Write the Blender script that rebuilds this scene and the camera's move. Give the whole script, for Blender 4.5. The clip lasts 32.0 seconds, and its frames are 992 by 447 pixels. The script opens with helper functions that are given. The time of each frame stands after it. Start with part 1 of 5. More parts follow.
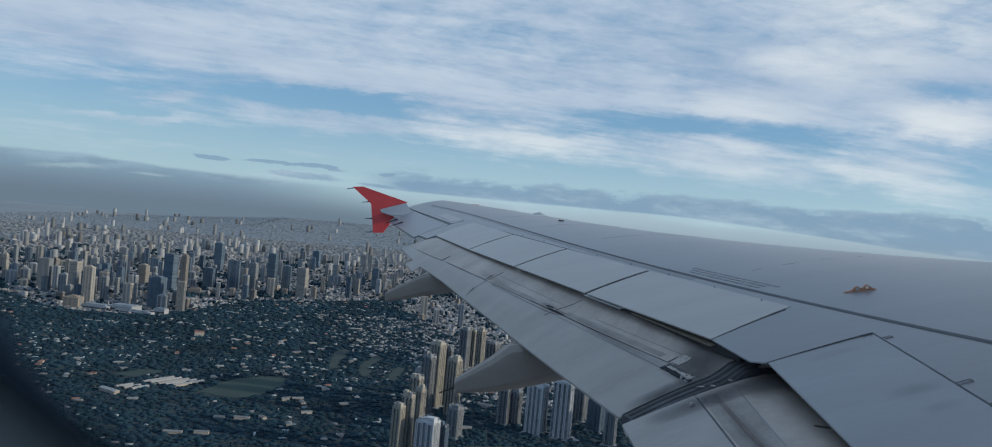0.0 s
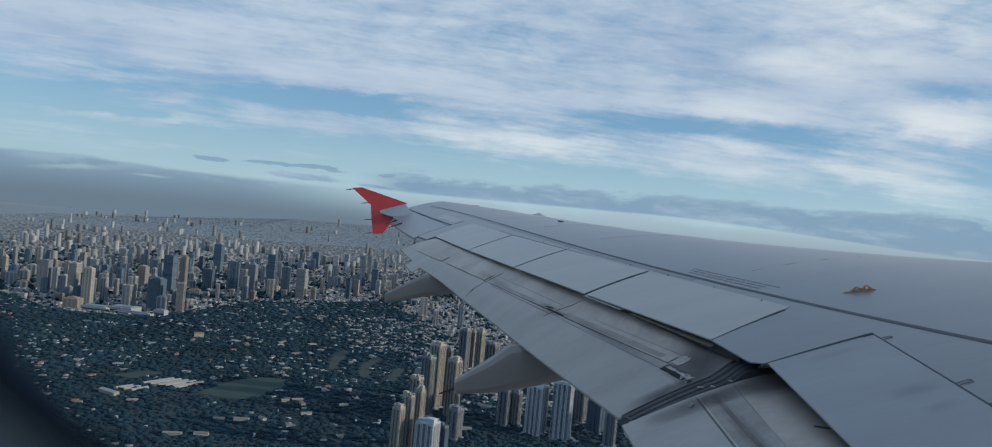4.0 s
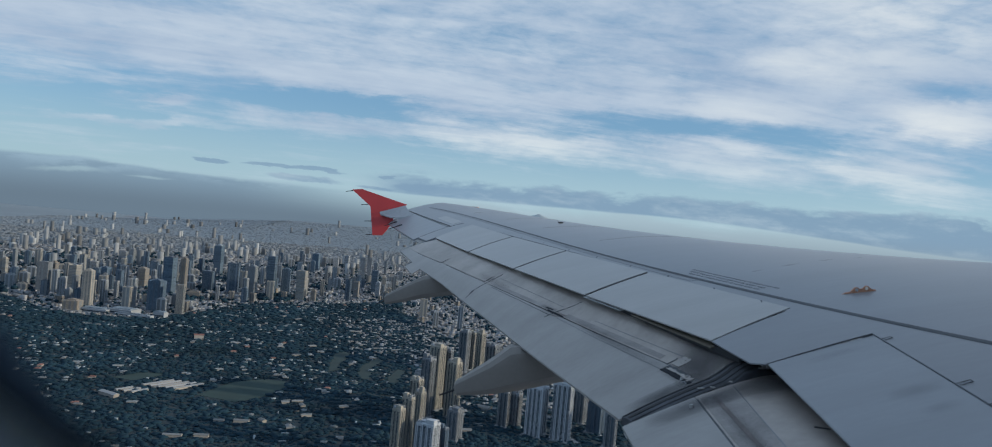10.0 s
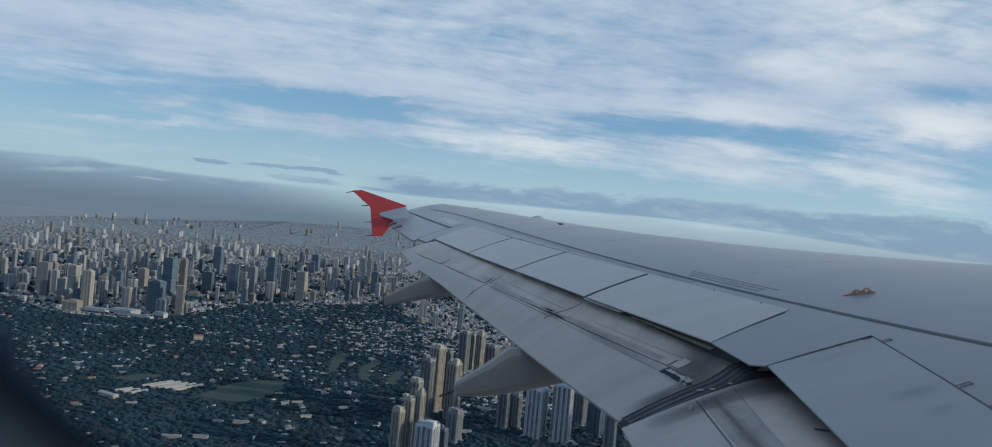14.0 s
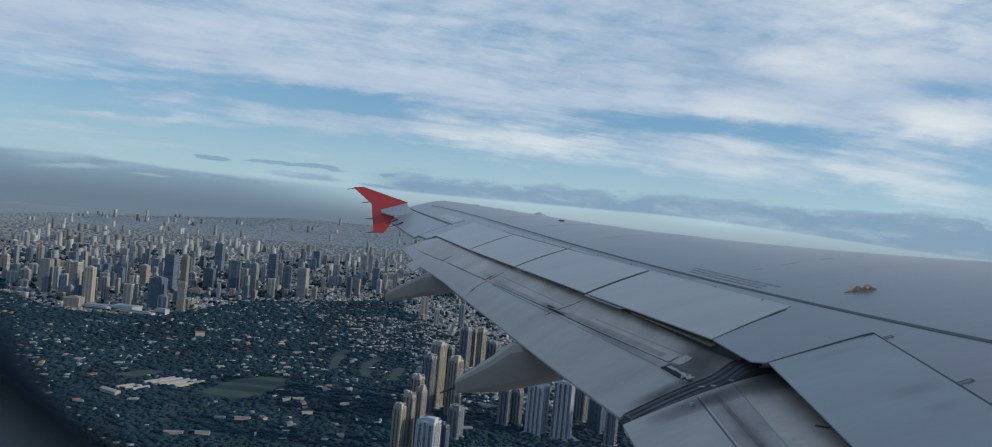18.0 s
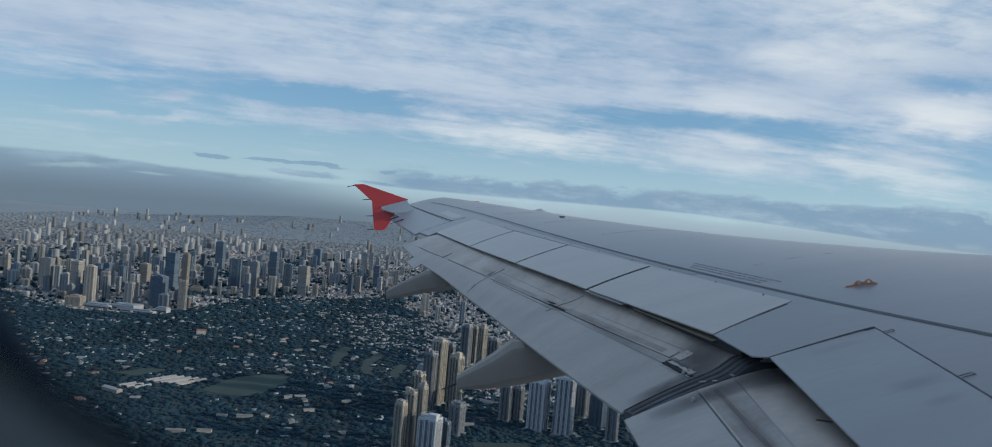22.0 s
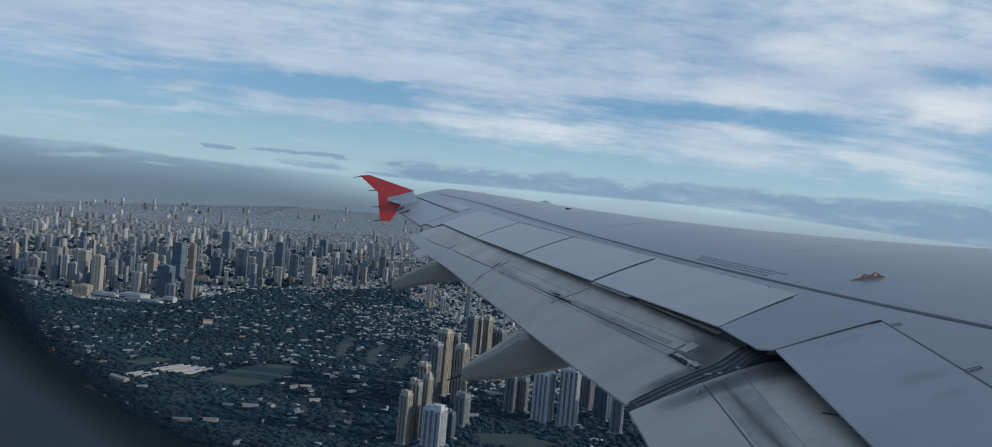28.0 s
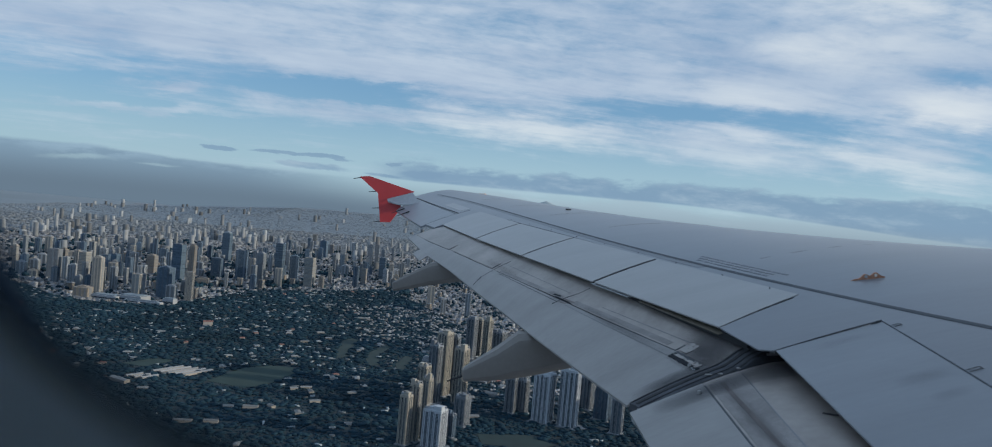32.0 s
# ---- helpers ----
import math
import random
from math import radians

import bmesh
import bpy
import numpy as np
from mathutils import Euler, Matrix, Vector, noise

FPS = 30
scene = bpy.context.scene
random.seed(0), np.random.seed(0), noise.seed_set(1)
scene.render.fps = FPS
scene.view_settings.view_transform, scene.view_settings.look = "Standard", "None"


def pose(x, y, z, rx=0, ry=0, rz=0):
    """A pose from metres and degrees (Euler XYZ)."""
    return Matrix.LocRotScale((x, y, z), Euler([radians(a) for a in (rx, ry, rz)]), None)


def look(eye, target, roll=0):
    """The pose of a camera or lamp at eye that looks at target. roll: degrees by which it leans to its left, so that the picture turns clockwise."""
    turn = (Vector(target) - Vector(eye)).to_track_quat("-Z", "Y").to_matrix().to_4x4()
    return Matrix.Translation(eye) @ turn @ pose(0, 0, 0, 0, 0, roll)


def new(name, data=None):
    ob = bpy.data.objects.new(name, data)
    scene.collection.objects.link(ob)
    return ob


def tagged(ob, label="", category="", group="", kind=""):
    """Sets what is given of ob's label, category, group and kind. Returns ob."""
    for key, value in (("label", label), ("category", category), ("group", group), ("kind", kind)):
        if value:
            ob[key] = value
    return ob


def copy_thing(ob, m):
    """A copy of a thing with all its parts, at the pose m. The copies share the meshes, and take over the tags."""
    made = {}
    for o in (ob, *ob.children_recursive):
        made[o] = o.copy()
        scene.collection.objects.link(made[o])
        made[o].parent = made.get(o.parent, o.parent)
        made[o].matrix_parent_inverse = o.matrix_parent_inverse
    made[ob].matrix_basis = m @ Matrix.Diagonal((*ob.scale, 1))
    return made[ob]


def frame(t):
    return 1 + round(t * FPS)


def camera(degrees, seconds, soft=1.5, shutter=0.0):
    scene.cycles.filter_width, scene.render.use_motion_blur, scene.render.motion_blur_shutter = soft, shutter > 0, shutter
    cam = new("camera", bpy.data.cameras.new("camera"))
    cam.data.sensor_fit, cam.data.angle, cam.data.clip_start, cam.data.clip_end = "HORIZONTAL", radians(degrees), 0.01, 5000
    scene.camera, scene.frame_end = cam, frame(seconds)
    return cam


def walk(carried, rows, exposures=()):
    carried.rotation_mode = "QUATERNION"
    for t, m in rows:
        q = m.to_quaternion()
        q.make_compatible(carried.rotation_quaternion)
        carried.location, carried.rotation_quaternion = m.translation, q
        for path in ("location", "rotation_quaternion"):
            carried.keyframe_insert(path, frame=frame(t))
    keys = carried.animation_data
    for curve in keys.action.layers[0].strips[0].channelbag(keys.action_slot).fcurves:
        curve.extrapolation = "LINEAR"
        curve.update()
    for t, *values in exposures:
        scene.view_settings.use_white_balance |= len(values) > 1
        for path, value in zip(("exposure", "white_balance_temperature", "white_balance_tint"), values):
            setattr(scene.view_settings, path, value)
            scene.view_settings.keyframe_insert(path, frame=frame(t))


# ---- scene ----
# Camera: a phone held at a cabin window, 200 m over the ground.
cam = camera(67.02, 32.0, soft=1.05)
# the lens is focused on the wing, so the window surround a hand's width away is out of focus
cam.data.dof.use_dof, cam.data.dof.focus_distance, cam.data.dof.aperture_fstop = True, 12.0, 3.8
HEIGHT = 200.0
AIRFRAME = pose(0, 0, HEIGHT, -0.3, -5.3, 0)  # x forward along the fuselage, y out along the wing, z up
# seconds, tilt, lean, turn (degrees against the airframe), shift along x and z (metres)
PATH = [
    (0, -0.262, -0.083, 0.054, -0.0000, 0.0000),
    (0.5, -0.446, 0.043, 0.228, -0.0000, 0.0000),
    (1, -0.303, -0.024, 0.101, -0.0000, 0.0000),
    (1.5, -0.055, -0.107, 0.056, -0.0000, 0.0000),
    (2, 0.033, -0.052, -0.039, -0.0000, 0.0000),
    (2.5, -0.327, -0.066, 0.116, -0.0000, 0.0000),
    (3, -0.167, -0.049, 0.028, -0.0000, 0.0000),
    (3.5, -0.225, -0.019, 0.021, -0.0000, 0.0000),
    (5.5, -0.071, 0.010, 0.009, -0.0000, 0.0000),
    (6, -0.301, -0.027, 0.036, -0.0000, 0.0000),
    (6.5, 0.044, -0.067, -0.016, -0.0000, 0.0000),
    (7, 0.059, -0.032, -0.020, -0.0000, 0.0000),
    (7.5, -0.147, -0.031, 0.027, -0.0000, 0.0000),
    (8, -0.243, 0.107, 0.085, -0.0000, 0.0000),
    (8.5, -0.096, 0.097, 0.014, -0.0000, 0.0000),
    (9, 0.031, 0.114, 0.029, -0.0000, 0.0000),
    (9.5, -0.042, 0.144, 0.001, -0.0000, 0.0000),
    (10, -0.097, 0.094, 0.007, -0.0000, 0.0000),
    (10.5, 0.015, 0.035, -0.003, -0.0000, 0.0000),
    (11, -0.026, 0.088, 0.011, -0.0000, 0.0000),
    (11.5, 0.136, 0.043, -0.064, -0.0000, 0.0000),
    (12, -0.056, 0.051, 0.038, -0.0000, 0.0000),
    (12.5, -0.089, 0.129, 0.010, -0.0000, 0.0000),
    (13, -0.076, -0.006, 0.028, -0.0000, 0.0000),
    (13.5, -0.072, 0.048, 0.044, -0.0000, 0.0000),
    (14, 0.000, 0.000, 0.000, -0.0000, 0.0000),
    (14.5, -0.074, 0.029, -0.008, -0.0000, 0.0000),
    (16.5, -0.025, -0.018, -0.017, -0.0000, 0.0000),
    (17, -0.028, -0.029, -0.010, -0.0000, 0.0000),
    (17.5, 0.134, -0.169, -0.041, -0.0000, 0.0000),
    (18, -0.250, -0.023, 0.089, -0.0000, 0.0000),
    (18.5, -0.106, -0.048, -0.021, -0.0000, 0.0000),
    (19, -1.483, 0.332, 0.468, -0.0013, -0.0019),
    (19.5, -1.219, 0.450, 0.355, -0.0012, -0.0023),
    (20, -1.078, 0.506, 0.355, -0.0011, -0.0027),
    (20.5, -0.847, 0.401, 0.307, -0.0010, -0.0031),
    (21, -0.661, 0.357, 0.233, -0.0010, -0.0035),
    (21.5, -0.599, 0.349, 0.205, -0.0009, -0.0039),
    (22, -0.505, 0.282, 0.121, -0.0008, -0.0043),
    (22.5, -0.510, 0.305, 0.141, -0.0007, -0.0047),
    (23, -0.611, 0.232, 0.144, -0.0006, -0.0051),
    (23.5, -0.787, 0.217, 0.230, -0.0013, -0.0050),
    (24, -0.467, 0.425, 0.346, -0.0019, -0.0049),
    (24.5, -1.665, 0.169, 0.847, -0.0025, -0.0048),
    (25, -2.411, 0.022, 1.088, -0.0032, -0.0046),
    (25.5, -1.642, -0.037, 0.797, -0.0038, -0.0045),
    (26, -0.973, 0.051, 0.482, -0.0044, -0.0044),
    (26.5, -0.945, 0.006, 0.463, -0.0046, -0.0045),
    (28.5, -1.297, 0.071, 0.621, -0.0052, -0.0050),
    (29, -1.409, 0.103, 0.680, -0.0054, -0.0051),
    (29.5, -1.221, 0.138, 0.624, -0.0055, -0.0052),
    (30, -1.162, 0.102, 0.591, -0.0057, -0.0053),
    (30.5, -1.218, 0.041, 0.569, -0.0059, -0.0054),
    (31, -1.341, 0.053, 0.600, -0.0060, -0.0055),
    (31.5, -1.290, 0.098, 0.577, -0.0062, -0.0056),
    (32, -1.080, 0.112, 0.561, -0.0063, -0.0057),
]
walk(cam, [(t, AIRFRAME @ pose(0.6 * dx, 0, 0.6 * dz, 90 + tilt, lean, turn)) for t, tilt, lean, turn, dx, dz in PATH], [(0, 0.07, 6200, 10), (26.5, 0.07, 6200, 10), (28.5, 0.03, 6080, 10), (32, 0.03, 6080, 10)])

# World: clear blue with high streaked cloud over a hazy horizon.
SUN_AZIMUTH, SUN_ELEVATION = radians(98), radians(14)  # azimuth from +y towards +x


def sky_world():
    world = bpy.data.worlds.new("sky")
    scene.world = world
    world.use_nodes = True
    nt = world.node_tree
    nt.nodes.clear()
    N, L = nt.nodes.new, nt.links.new

    def math_node(op, a, b=None, c=None, clamp=False):
        n = N("ShaderNodeMath")
        n.operation, n.use_clamp = op, clamp
        for i, v in enumerate((a, b, c)):
            if v is None:
                continue
            if isinstance(v, (int, float)):
                n.inputs[i].default_value = v
            else:
                L(v, n.inputs[i])
        return n.outputs[0]

    def ramp(v, lo, hi, a=0.0, b=1.0):
        n = N("ShaderNodeMapRange")
        n.interpolation_type = "SMOOTHSTEP"
        L(v, n.inputs["Value"])
        n.inputs["From Min"].default_value, n.inputs["From Max"].default_value = lo, hi
        n.inputs["To Min"].default_value, n.inputs["To Max"].default_value = a, b
        return n.outputs["Result"]

    def mix(f, a, b):
        n = N("ShaderNodeMix")
        n.data_type = "RGBA"
        if isinstance(f, float):
            n.inputs[0].default_value = f
        else:
            L(f, n.inputs[0])
        for i, v in ((6, a), (7, b)):
            if isinstance(v, tuple):
                n.inputs[i].default_value = (*v, 1)
            else:
                L(v, n.inputs[i])
        return n.outputs[2]

    def cloud_noise(x, y, sx, sy, detail, rough, distortion, seed):
        c = N("ShaderNodeCombineXYZ")
        L(math_node("MULTIPLY", x, sx), c.inputs[0])
        L(math_node("MULTIPLY", y, sy), c.inputs[1])
        c.inputs[2].default_value = seed
        n = N("ShaderNodeTexNoise")
        n.inputs["Scale"].default_value = 1.0
        n.inputs["Detail"].default_value, n.inputs["Roughness"].default_value = detail, rough
        n.inputs["Distortion"].default_value = distortion
        L(c.outputs[0], n.inputs["Vector"])
        return n.outputs["Fac"]

    sky = N("ShaderNodeTexSky")
    sky.sky_type, sky.sun_disc = "NISHITA", False
    sky.sun_elevation, sky.sun_rotation = SUN_ELEVATION, SUN_AZIMUTH
    sky.altitude, sky.air_density, sky.dust_density, sky.ozone_density = 600, 1.0, 0.4, 2.5
    scaled = N("ShaderNodeVectorMath")
    scaled.operation = "SCALE"
    L(sky.outputs[0], scaled.inputs[0])
    scaled.inputs["Scale"].default_value = 0.085

    coord = N("ShaderNodeTexCoord")
    sep = N("ShaderNodeSeparateXYZ")
    L(coord.outputs["Generated"], sep.inputs[0])
    dx, dy, dz = sep.outputs
    rise = math_node("ARCSINE", dz)
    flat = math_node("MAXIMUM", math_node("ADD", dz, 0.06), 0.03)
    px, py = math_node("DIVIDE", dx, flat), math_node("DIVIDE", dy, flat)
    # streaks drawn out along one wind direction
    a = radians(14)
    wx = math_node("ADD", math_node("MULTIPLY", px, math.cos(a)), math_node("MULTIPLY", py, math.sin(a)))
    wy = math_node("SUBTRACT", math_node("MULTIPLY", py, math.cos(a)), math_node("MULTIPLY", px, math.sin(a)))
    veil = cloud_noise(wx, wy, 0.15, 0.38, 7.0, 0.54, 0.2, 3.1)
    wisps = cloud_noise(wx, wy, 0.42, 1.3, 9.0, 0.62, 0.45, 7.7)
    puffs = cloud_noise(wx, wy, 0.45, 0.95, 9.0, 0.56, 0.25, 1.3)
    fine = cloud_noise(wx, wy, 1.2, 3.3, 8.0, 0.63, 0.5, 4.4)
    azim = math_node("ARCTAN2", dx, dy)
    # bearing and height in degrees, frayed a little so that no streak has a smooth outline
    curl_a = cloud_noise(azim, rise, 9.0, 26.0, 6.0, 0.6, 0.2, 8.8)
    curl_r = cloud_noise(azim, rise, 12.0, 38.0, 7.0, 0.62, 0.3, 6.1)
    ragged = cloud_noise(azim, rise, 20.0, 75.0, 8.0, 0.64, 0.3, 5.0)
    place = N("ShaderNodeCombineXYZ")
    L(math_node("MULTIPLY_ADD", azim, 57.2958, math_node("MULTIPLY", math_node("SUBTRACT", curl_a, 0.5), 7.0)), place.inputs[0])
    L(math_node("MULTIPLY_ADD", rise, 57.2958, math_node("MULTIPLY", math_node("SUBTRACT", curl_r, 0.5), 2.1)), place.inputs[1])

    calm = N("ShaderNodeCombineXYZ")
    L(math_node("MULTIPLY_ADD", azim, 57.2958, math_node("MULTIPLY", math_node("SUBTRACT", curl_a, 0.5), 3.0)), calm.inputs[0])
    L(math_node("MULTIPLY_ADD", rise, 57.2958, math_node("MULTIPLY", math_node("SUBTRACT", curl_r, 0.5), 1.1)), calm.inputs[1])

    def streaks(rows, where=place):
        """The sum of long soft patches: bearing, height, half length, half width, slope (degrees) and weight."""
        total = None
        for bearing, up, half_long, half_wide, slope, weight in rows:
            m = N("ShaderNodeMapping")
            m.vector_type = "TEXTURE"
            m.inputs["Location"].default_value = (bearing, up, 0)
            m.inputs["Rotation"].default_value = (0, 0, radians(slope))
            m.inputs["Scale"].default_value = (half_long, half_wide, 1)
            L(where.outputs[0], m.inputs["Vector"])
            far = N("ShaderNodeVectorMath")
            far.operation = "LENGTH"
            L(m.outputs["Vector"], far.inputs[0])
            here = ramp(far.outputs["Value"], 1.0, 0.1, 0.0, weight)
            total = here if total is None else math_node("ADD", total, here)
        return total

    cover = math_node("ADD", math_node("MULTIPLY", veil, 0.36), math_node("MULTIPLY_ADD", wisps, 0.36, math_node("MULTIPLY", fine, 0.24)))
    # a veil overhead, clear sky under it, and single streaks and breaks
    level = math_node("ADD", rise, math_node("MULTIPLY", math_node("SUBTRACT", wisps, 0.5), 0.05))
    bias = ramp(level, 0.085, 0.170, -0.13, 0.085)
    mottle = math_node("MULTIPLY", math_node("SUBTRACT", math_node("ADD", curl_a, ragged), 1.0), 0.28)
    thick = math_node("ADD", math_node("ADD", math_node("ADD", cover, mottle), bias), math_node("ADD", streaks(CIRRUS), streaks(GAPS)))
    amount = math_node("MULTIPLY", ramp(thick, 0.33, 0.66), 0.95)
    shade = math_node("ADD", math_node("MULTIPLY", ramp(puffs, 0.25, 0.75), 0.55), math_node("MULTIPLY", ramp(math_node("ADD", fine, curl_a), 0.65, 1.35), 0.45))
    sunlit = math_node("MINIMUM", math_node("MULTIPLY", streaks(SUNLIT), ramp(curl_a, 0.25, 0.6, 0.45, 1.0)), 1.0)
    cloud = mix(sunlit, mix(shade, CLOUD_DARK, CLOUD_LIGHT), mix(shade, CLOUD_LIGHT, CLOUD_SUNLIT))
    clear = mix(0.55, scaled.outputs[0], CLEAR_BLUE)
    colour = mix(amount, clear, cloud)
    # haze over the horizon
    haze = ramp(rise, 0.14, 0.012)
    colour = mix(math_node("MULTIPLY", haze, 0.60), colour, mix(ramp(azim, -0.6, 0.1), HAZE_WEST, HAZE_HIGH))
    # layers of cloud low over the horizon: ragged tops, and a flat base in the east
    up = math_node("MULTIPLY", rise, 57.2958)
    heap = math_node("MULTIPLY", math_node("SUBTRACT", curl_a, 0.5), 3.2)
    fray = math_node("MULTIPLY", math_node("SUBTRACT", ragged, 0.5), 1.3)
    under = math_node("SUBTRACT", math_node("SUBTRACT", up, heap), fray)
    base = math_node("SUBTRACT", math_node("MULTIPLY_ADD", fray, 0.10, up), ramp(azim, 0.20, 0.64, 1.20, 0.0))
    east = math_node("MULTIPLY", math_node("MULTIPLY", ramp(under, 2.95, 2.25), ramp(base, -0.05, 0.13)), ramp(azim, -0.20, -0.10))
    top = math_node("SUBTRACT", math_node("SUBTRACT", up, math_node("MULTIPLY", fray, 0.5)), math_node("MULTIPLY", heap, 0.12))
    west = math_node("MULTIPLY", ramp(math_node("SUBTRACT", top, ramp(azim, -0.55, -0.28, 1.50, 1.05)), 0.16, -0.16), ramp(azim, -0.14, -0.36, 0.0, 0.9))
    breaks = math_node("MINIMUM", streaks(PALE_BREAKS, calm), 1.0)
    west = math_node("MULTIPLY", west, math_node("MULTIPLY_ADD", breaks, -0.75, 1.0))
    dense = math_node("ADD", streaks(BANKS, calm), math_node("MULTIPLY", math_node("SUBTRACT", ragged, 0.5), 0.5))
    scraps = math_node("MULTIPLY", ramp(dense, 0.25, 0.60), 0.80)
    bank_tone = mix(ramp(math_node("ADD", ragged, curl_a), 0.92, 1.45), BANK, BANK_LIGHT)
    colour = mix(math_node("MULTIPLY", ramp(math_node("ADD", up, heap), 1.7, 0.5), ramp(azim, -0.16, 0.0, 0.0, 0.65)), colour, HAZE_CREAM)
    colour = mix(west, colour, mix(ramp(math_node("ADD", up, math_node("MULTIPLY", heap, 0.8)), 1.5, 0.5), mix(ramp(ragged, 0.40, 0.62), HAZE_BLUE, HAZE_TOP), HAZE_BLUE))
    colour = mix(scraps, colour, bank_tone)
    colour = mix(math_node("MULTIPLY", east, 0.92), colour, bank_tone)
    low = ramp(math_node("SUBTRACT", rise, ramp(azim, 0.05, -0.40, 0.0, 0.004)), 0.024, -0.026)
    colour = mix(low, colour, mix(ramp(azim, -0.24, 0.16), HAZE_LOW, HAZE_PALE))
    back = N("ShaderNodeBackground")
    back.inputs["Strength"].default_value = 1.0
    L(colour, back.inputs["Color"])
    out = N("ShaderNodeOutputWorld")
    L(back.outputs[0], out.inputs["Surface"])


CLOUD_DARK, CLOUD_LIGHT, CLOUD_SUNLIT, CLEAR_BLUE = (0.32, 0.415, 0.545), (0.55, 0.622, 0.69), (0.90, 0.89, 0.81), (0.21, 0.42, 0.635)
BANK, BANK_LIGHT = (0.215, 0.325, 0.435), (0.36, 0.465, 0.54)
HAZE_BLUE, HAZE_TOP, HAZE_CREAM = (0.212, 0.306, 0.390), (0.290, 0.405, 0.490), (0.375, 0.470, 0.520)
HAZE_HIGH, HAZE_WEST, HAZE_LOW, HAZE_PALE = (0.47, 0.63, 0.66), (0.40, 0.55, 0.59), (0.143, 0.196, 0.244), (0.25, 0.315, 0.360)
# bearing, height, half length, half width, slope (degrees) and weight of cloud streaks and of breaks between them
CIRRUS = [(-25.7, 4.44, 10.8, 0.62, 4.2, 0.26), (-24.3, 6.24, 3.9, 0.80, 2.1, 0.26), (-13.1, 5.64, 11.2, 1.40, 2.0, 0.27), (0.2, 5.72, 12.1, 2.12, -1.1, 0.24), (16.1, 5.60, 13.8, 2.60, -2.0, 0.27), (28.8, 5.30, 8.0, 2.50, -7.0, 0.27),
          (18.2, 9.48, 6.3, 1.97, -5.2, 0.15), (30.8, 8.57, 4.9, 2.12, -4.9, 0.15), (-9.0, 8.95, 10.6, 1.06, -0.7, 0.10), (22.7, 12.8, 9.5, 1.89, -2.9, 0.08), (-26.0, 2.65, 9.7, 0.61, 5.1, 0.10), (6.1, 9.31, 8.9, 1.51, 3.3, 0.08)]
GAPS = [(-28.2, 6.27, 8.2, 0.68, 4.6, -0.16), (-13.5, 7.40, 11.2, 1.0, 2.7, -0.30), (9.7, 8.0, 10.0, 1.15, 1.5, -0.11), (20.5, 7.8, 9.0, 1.1, -3.0, -0.075), (31.0, 10.89, 4.5, 1.06, -5.2, -0.12), (31.8, 5.27, 3.9, 0.68, 1.8, -0.15), (-1.4, 13.14, 8.4, 1.89, 0.9, -0.08), (8.9, 15.02, 6.0, 1.51, -6.6, -0.05)]
SUNLIT = [(18.6, 9.3, 7.5, 1.9, -6.3, 0.36), (30.6, 8.67, 5.2, 2.2, -6.0, 0.7), (22.7, 12.65, 9.4, 2.12, -2.4, 0.5), (2.6, 5.6, 15.0, 2.72, -1.4, 0.55), (23.3, 4.92, 13.9, 3.03, -4.0, 0.6), (29.0, 15.5, 13.0, 4.5, -3.0, 0.5)]
BANKS = [(-21.4, 2.24, 2.0, 0.30, 0.6, 1.2), (-15.4, 2.34, 5.6, 0.24, 0.8, 1.2), (-14.3, 1.62, 4.6, 0.48, -0.5, 0.75), (-9.4, 1.45, 2.0, 0.25, 0.0, 0.7), (-8.6, 2.35, 1.3, 0.14, 0.0, 0.8), (-6.5, 1.75, 3.2, 0.60, 0.0, 0.8)]
PALE_BREAKS = [(-29.7, 0.62, 3.0, 0.24, 3.2, 1.2), (-24.9, 0.77, 1.9, 0.17, -1.0, 1.2)]
sky_world()

sun = new("sun", bpy.data.lights.new("sun", "SUN"))
sun.data.energy, sun.data.angle, sun.data.color = 3.5, radians(2.0), (1.0, 0.82, 0.58)
sun_way = Vector((math.sin(SUN_AZIMUTH) * math.cos(SUN_ELEVATION), math.cos(SUN_AZIMUTH) * math.cos(SUN_ELEVATION), math.sin(SUN_ELEVATION)))
sun.matrix_world = look(sun_way * 100, (0, 0, 0))


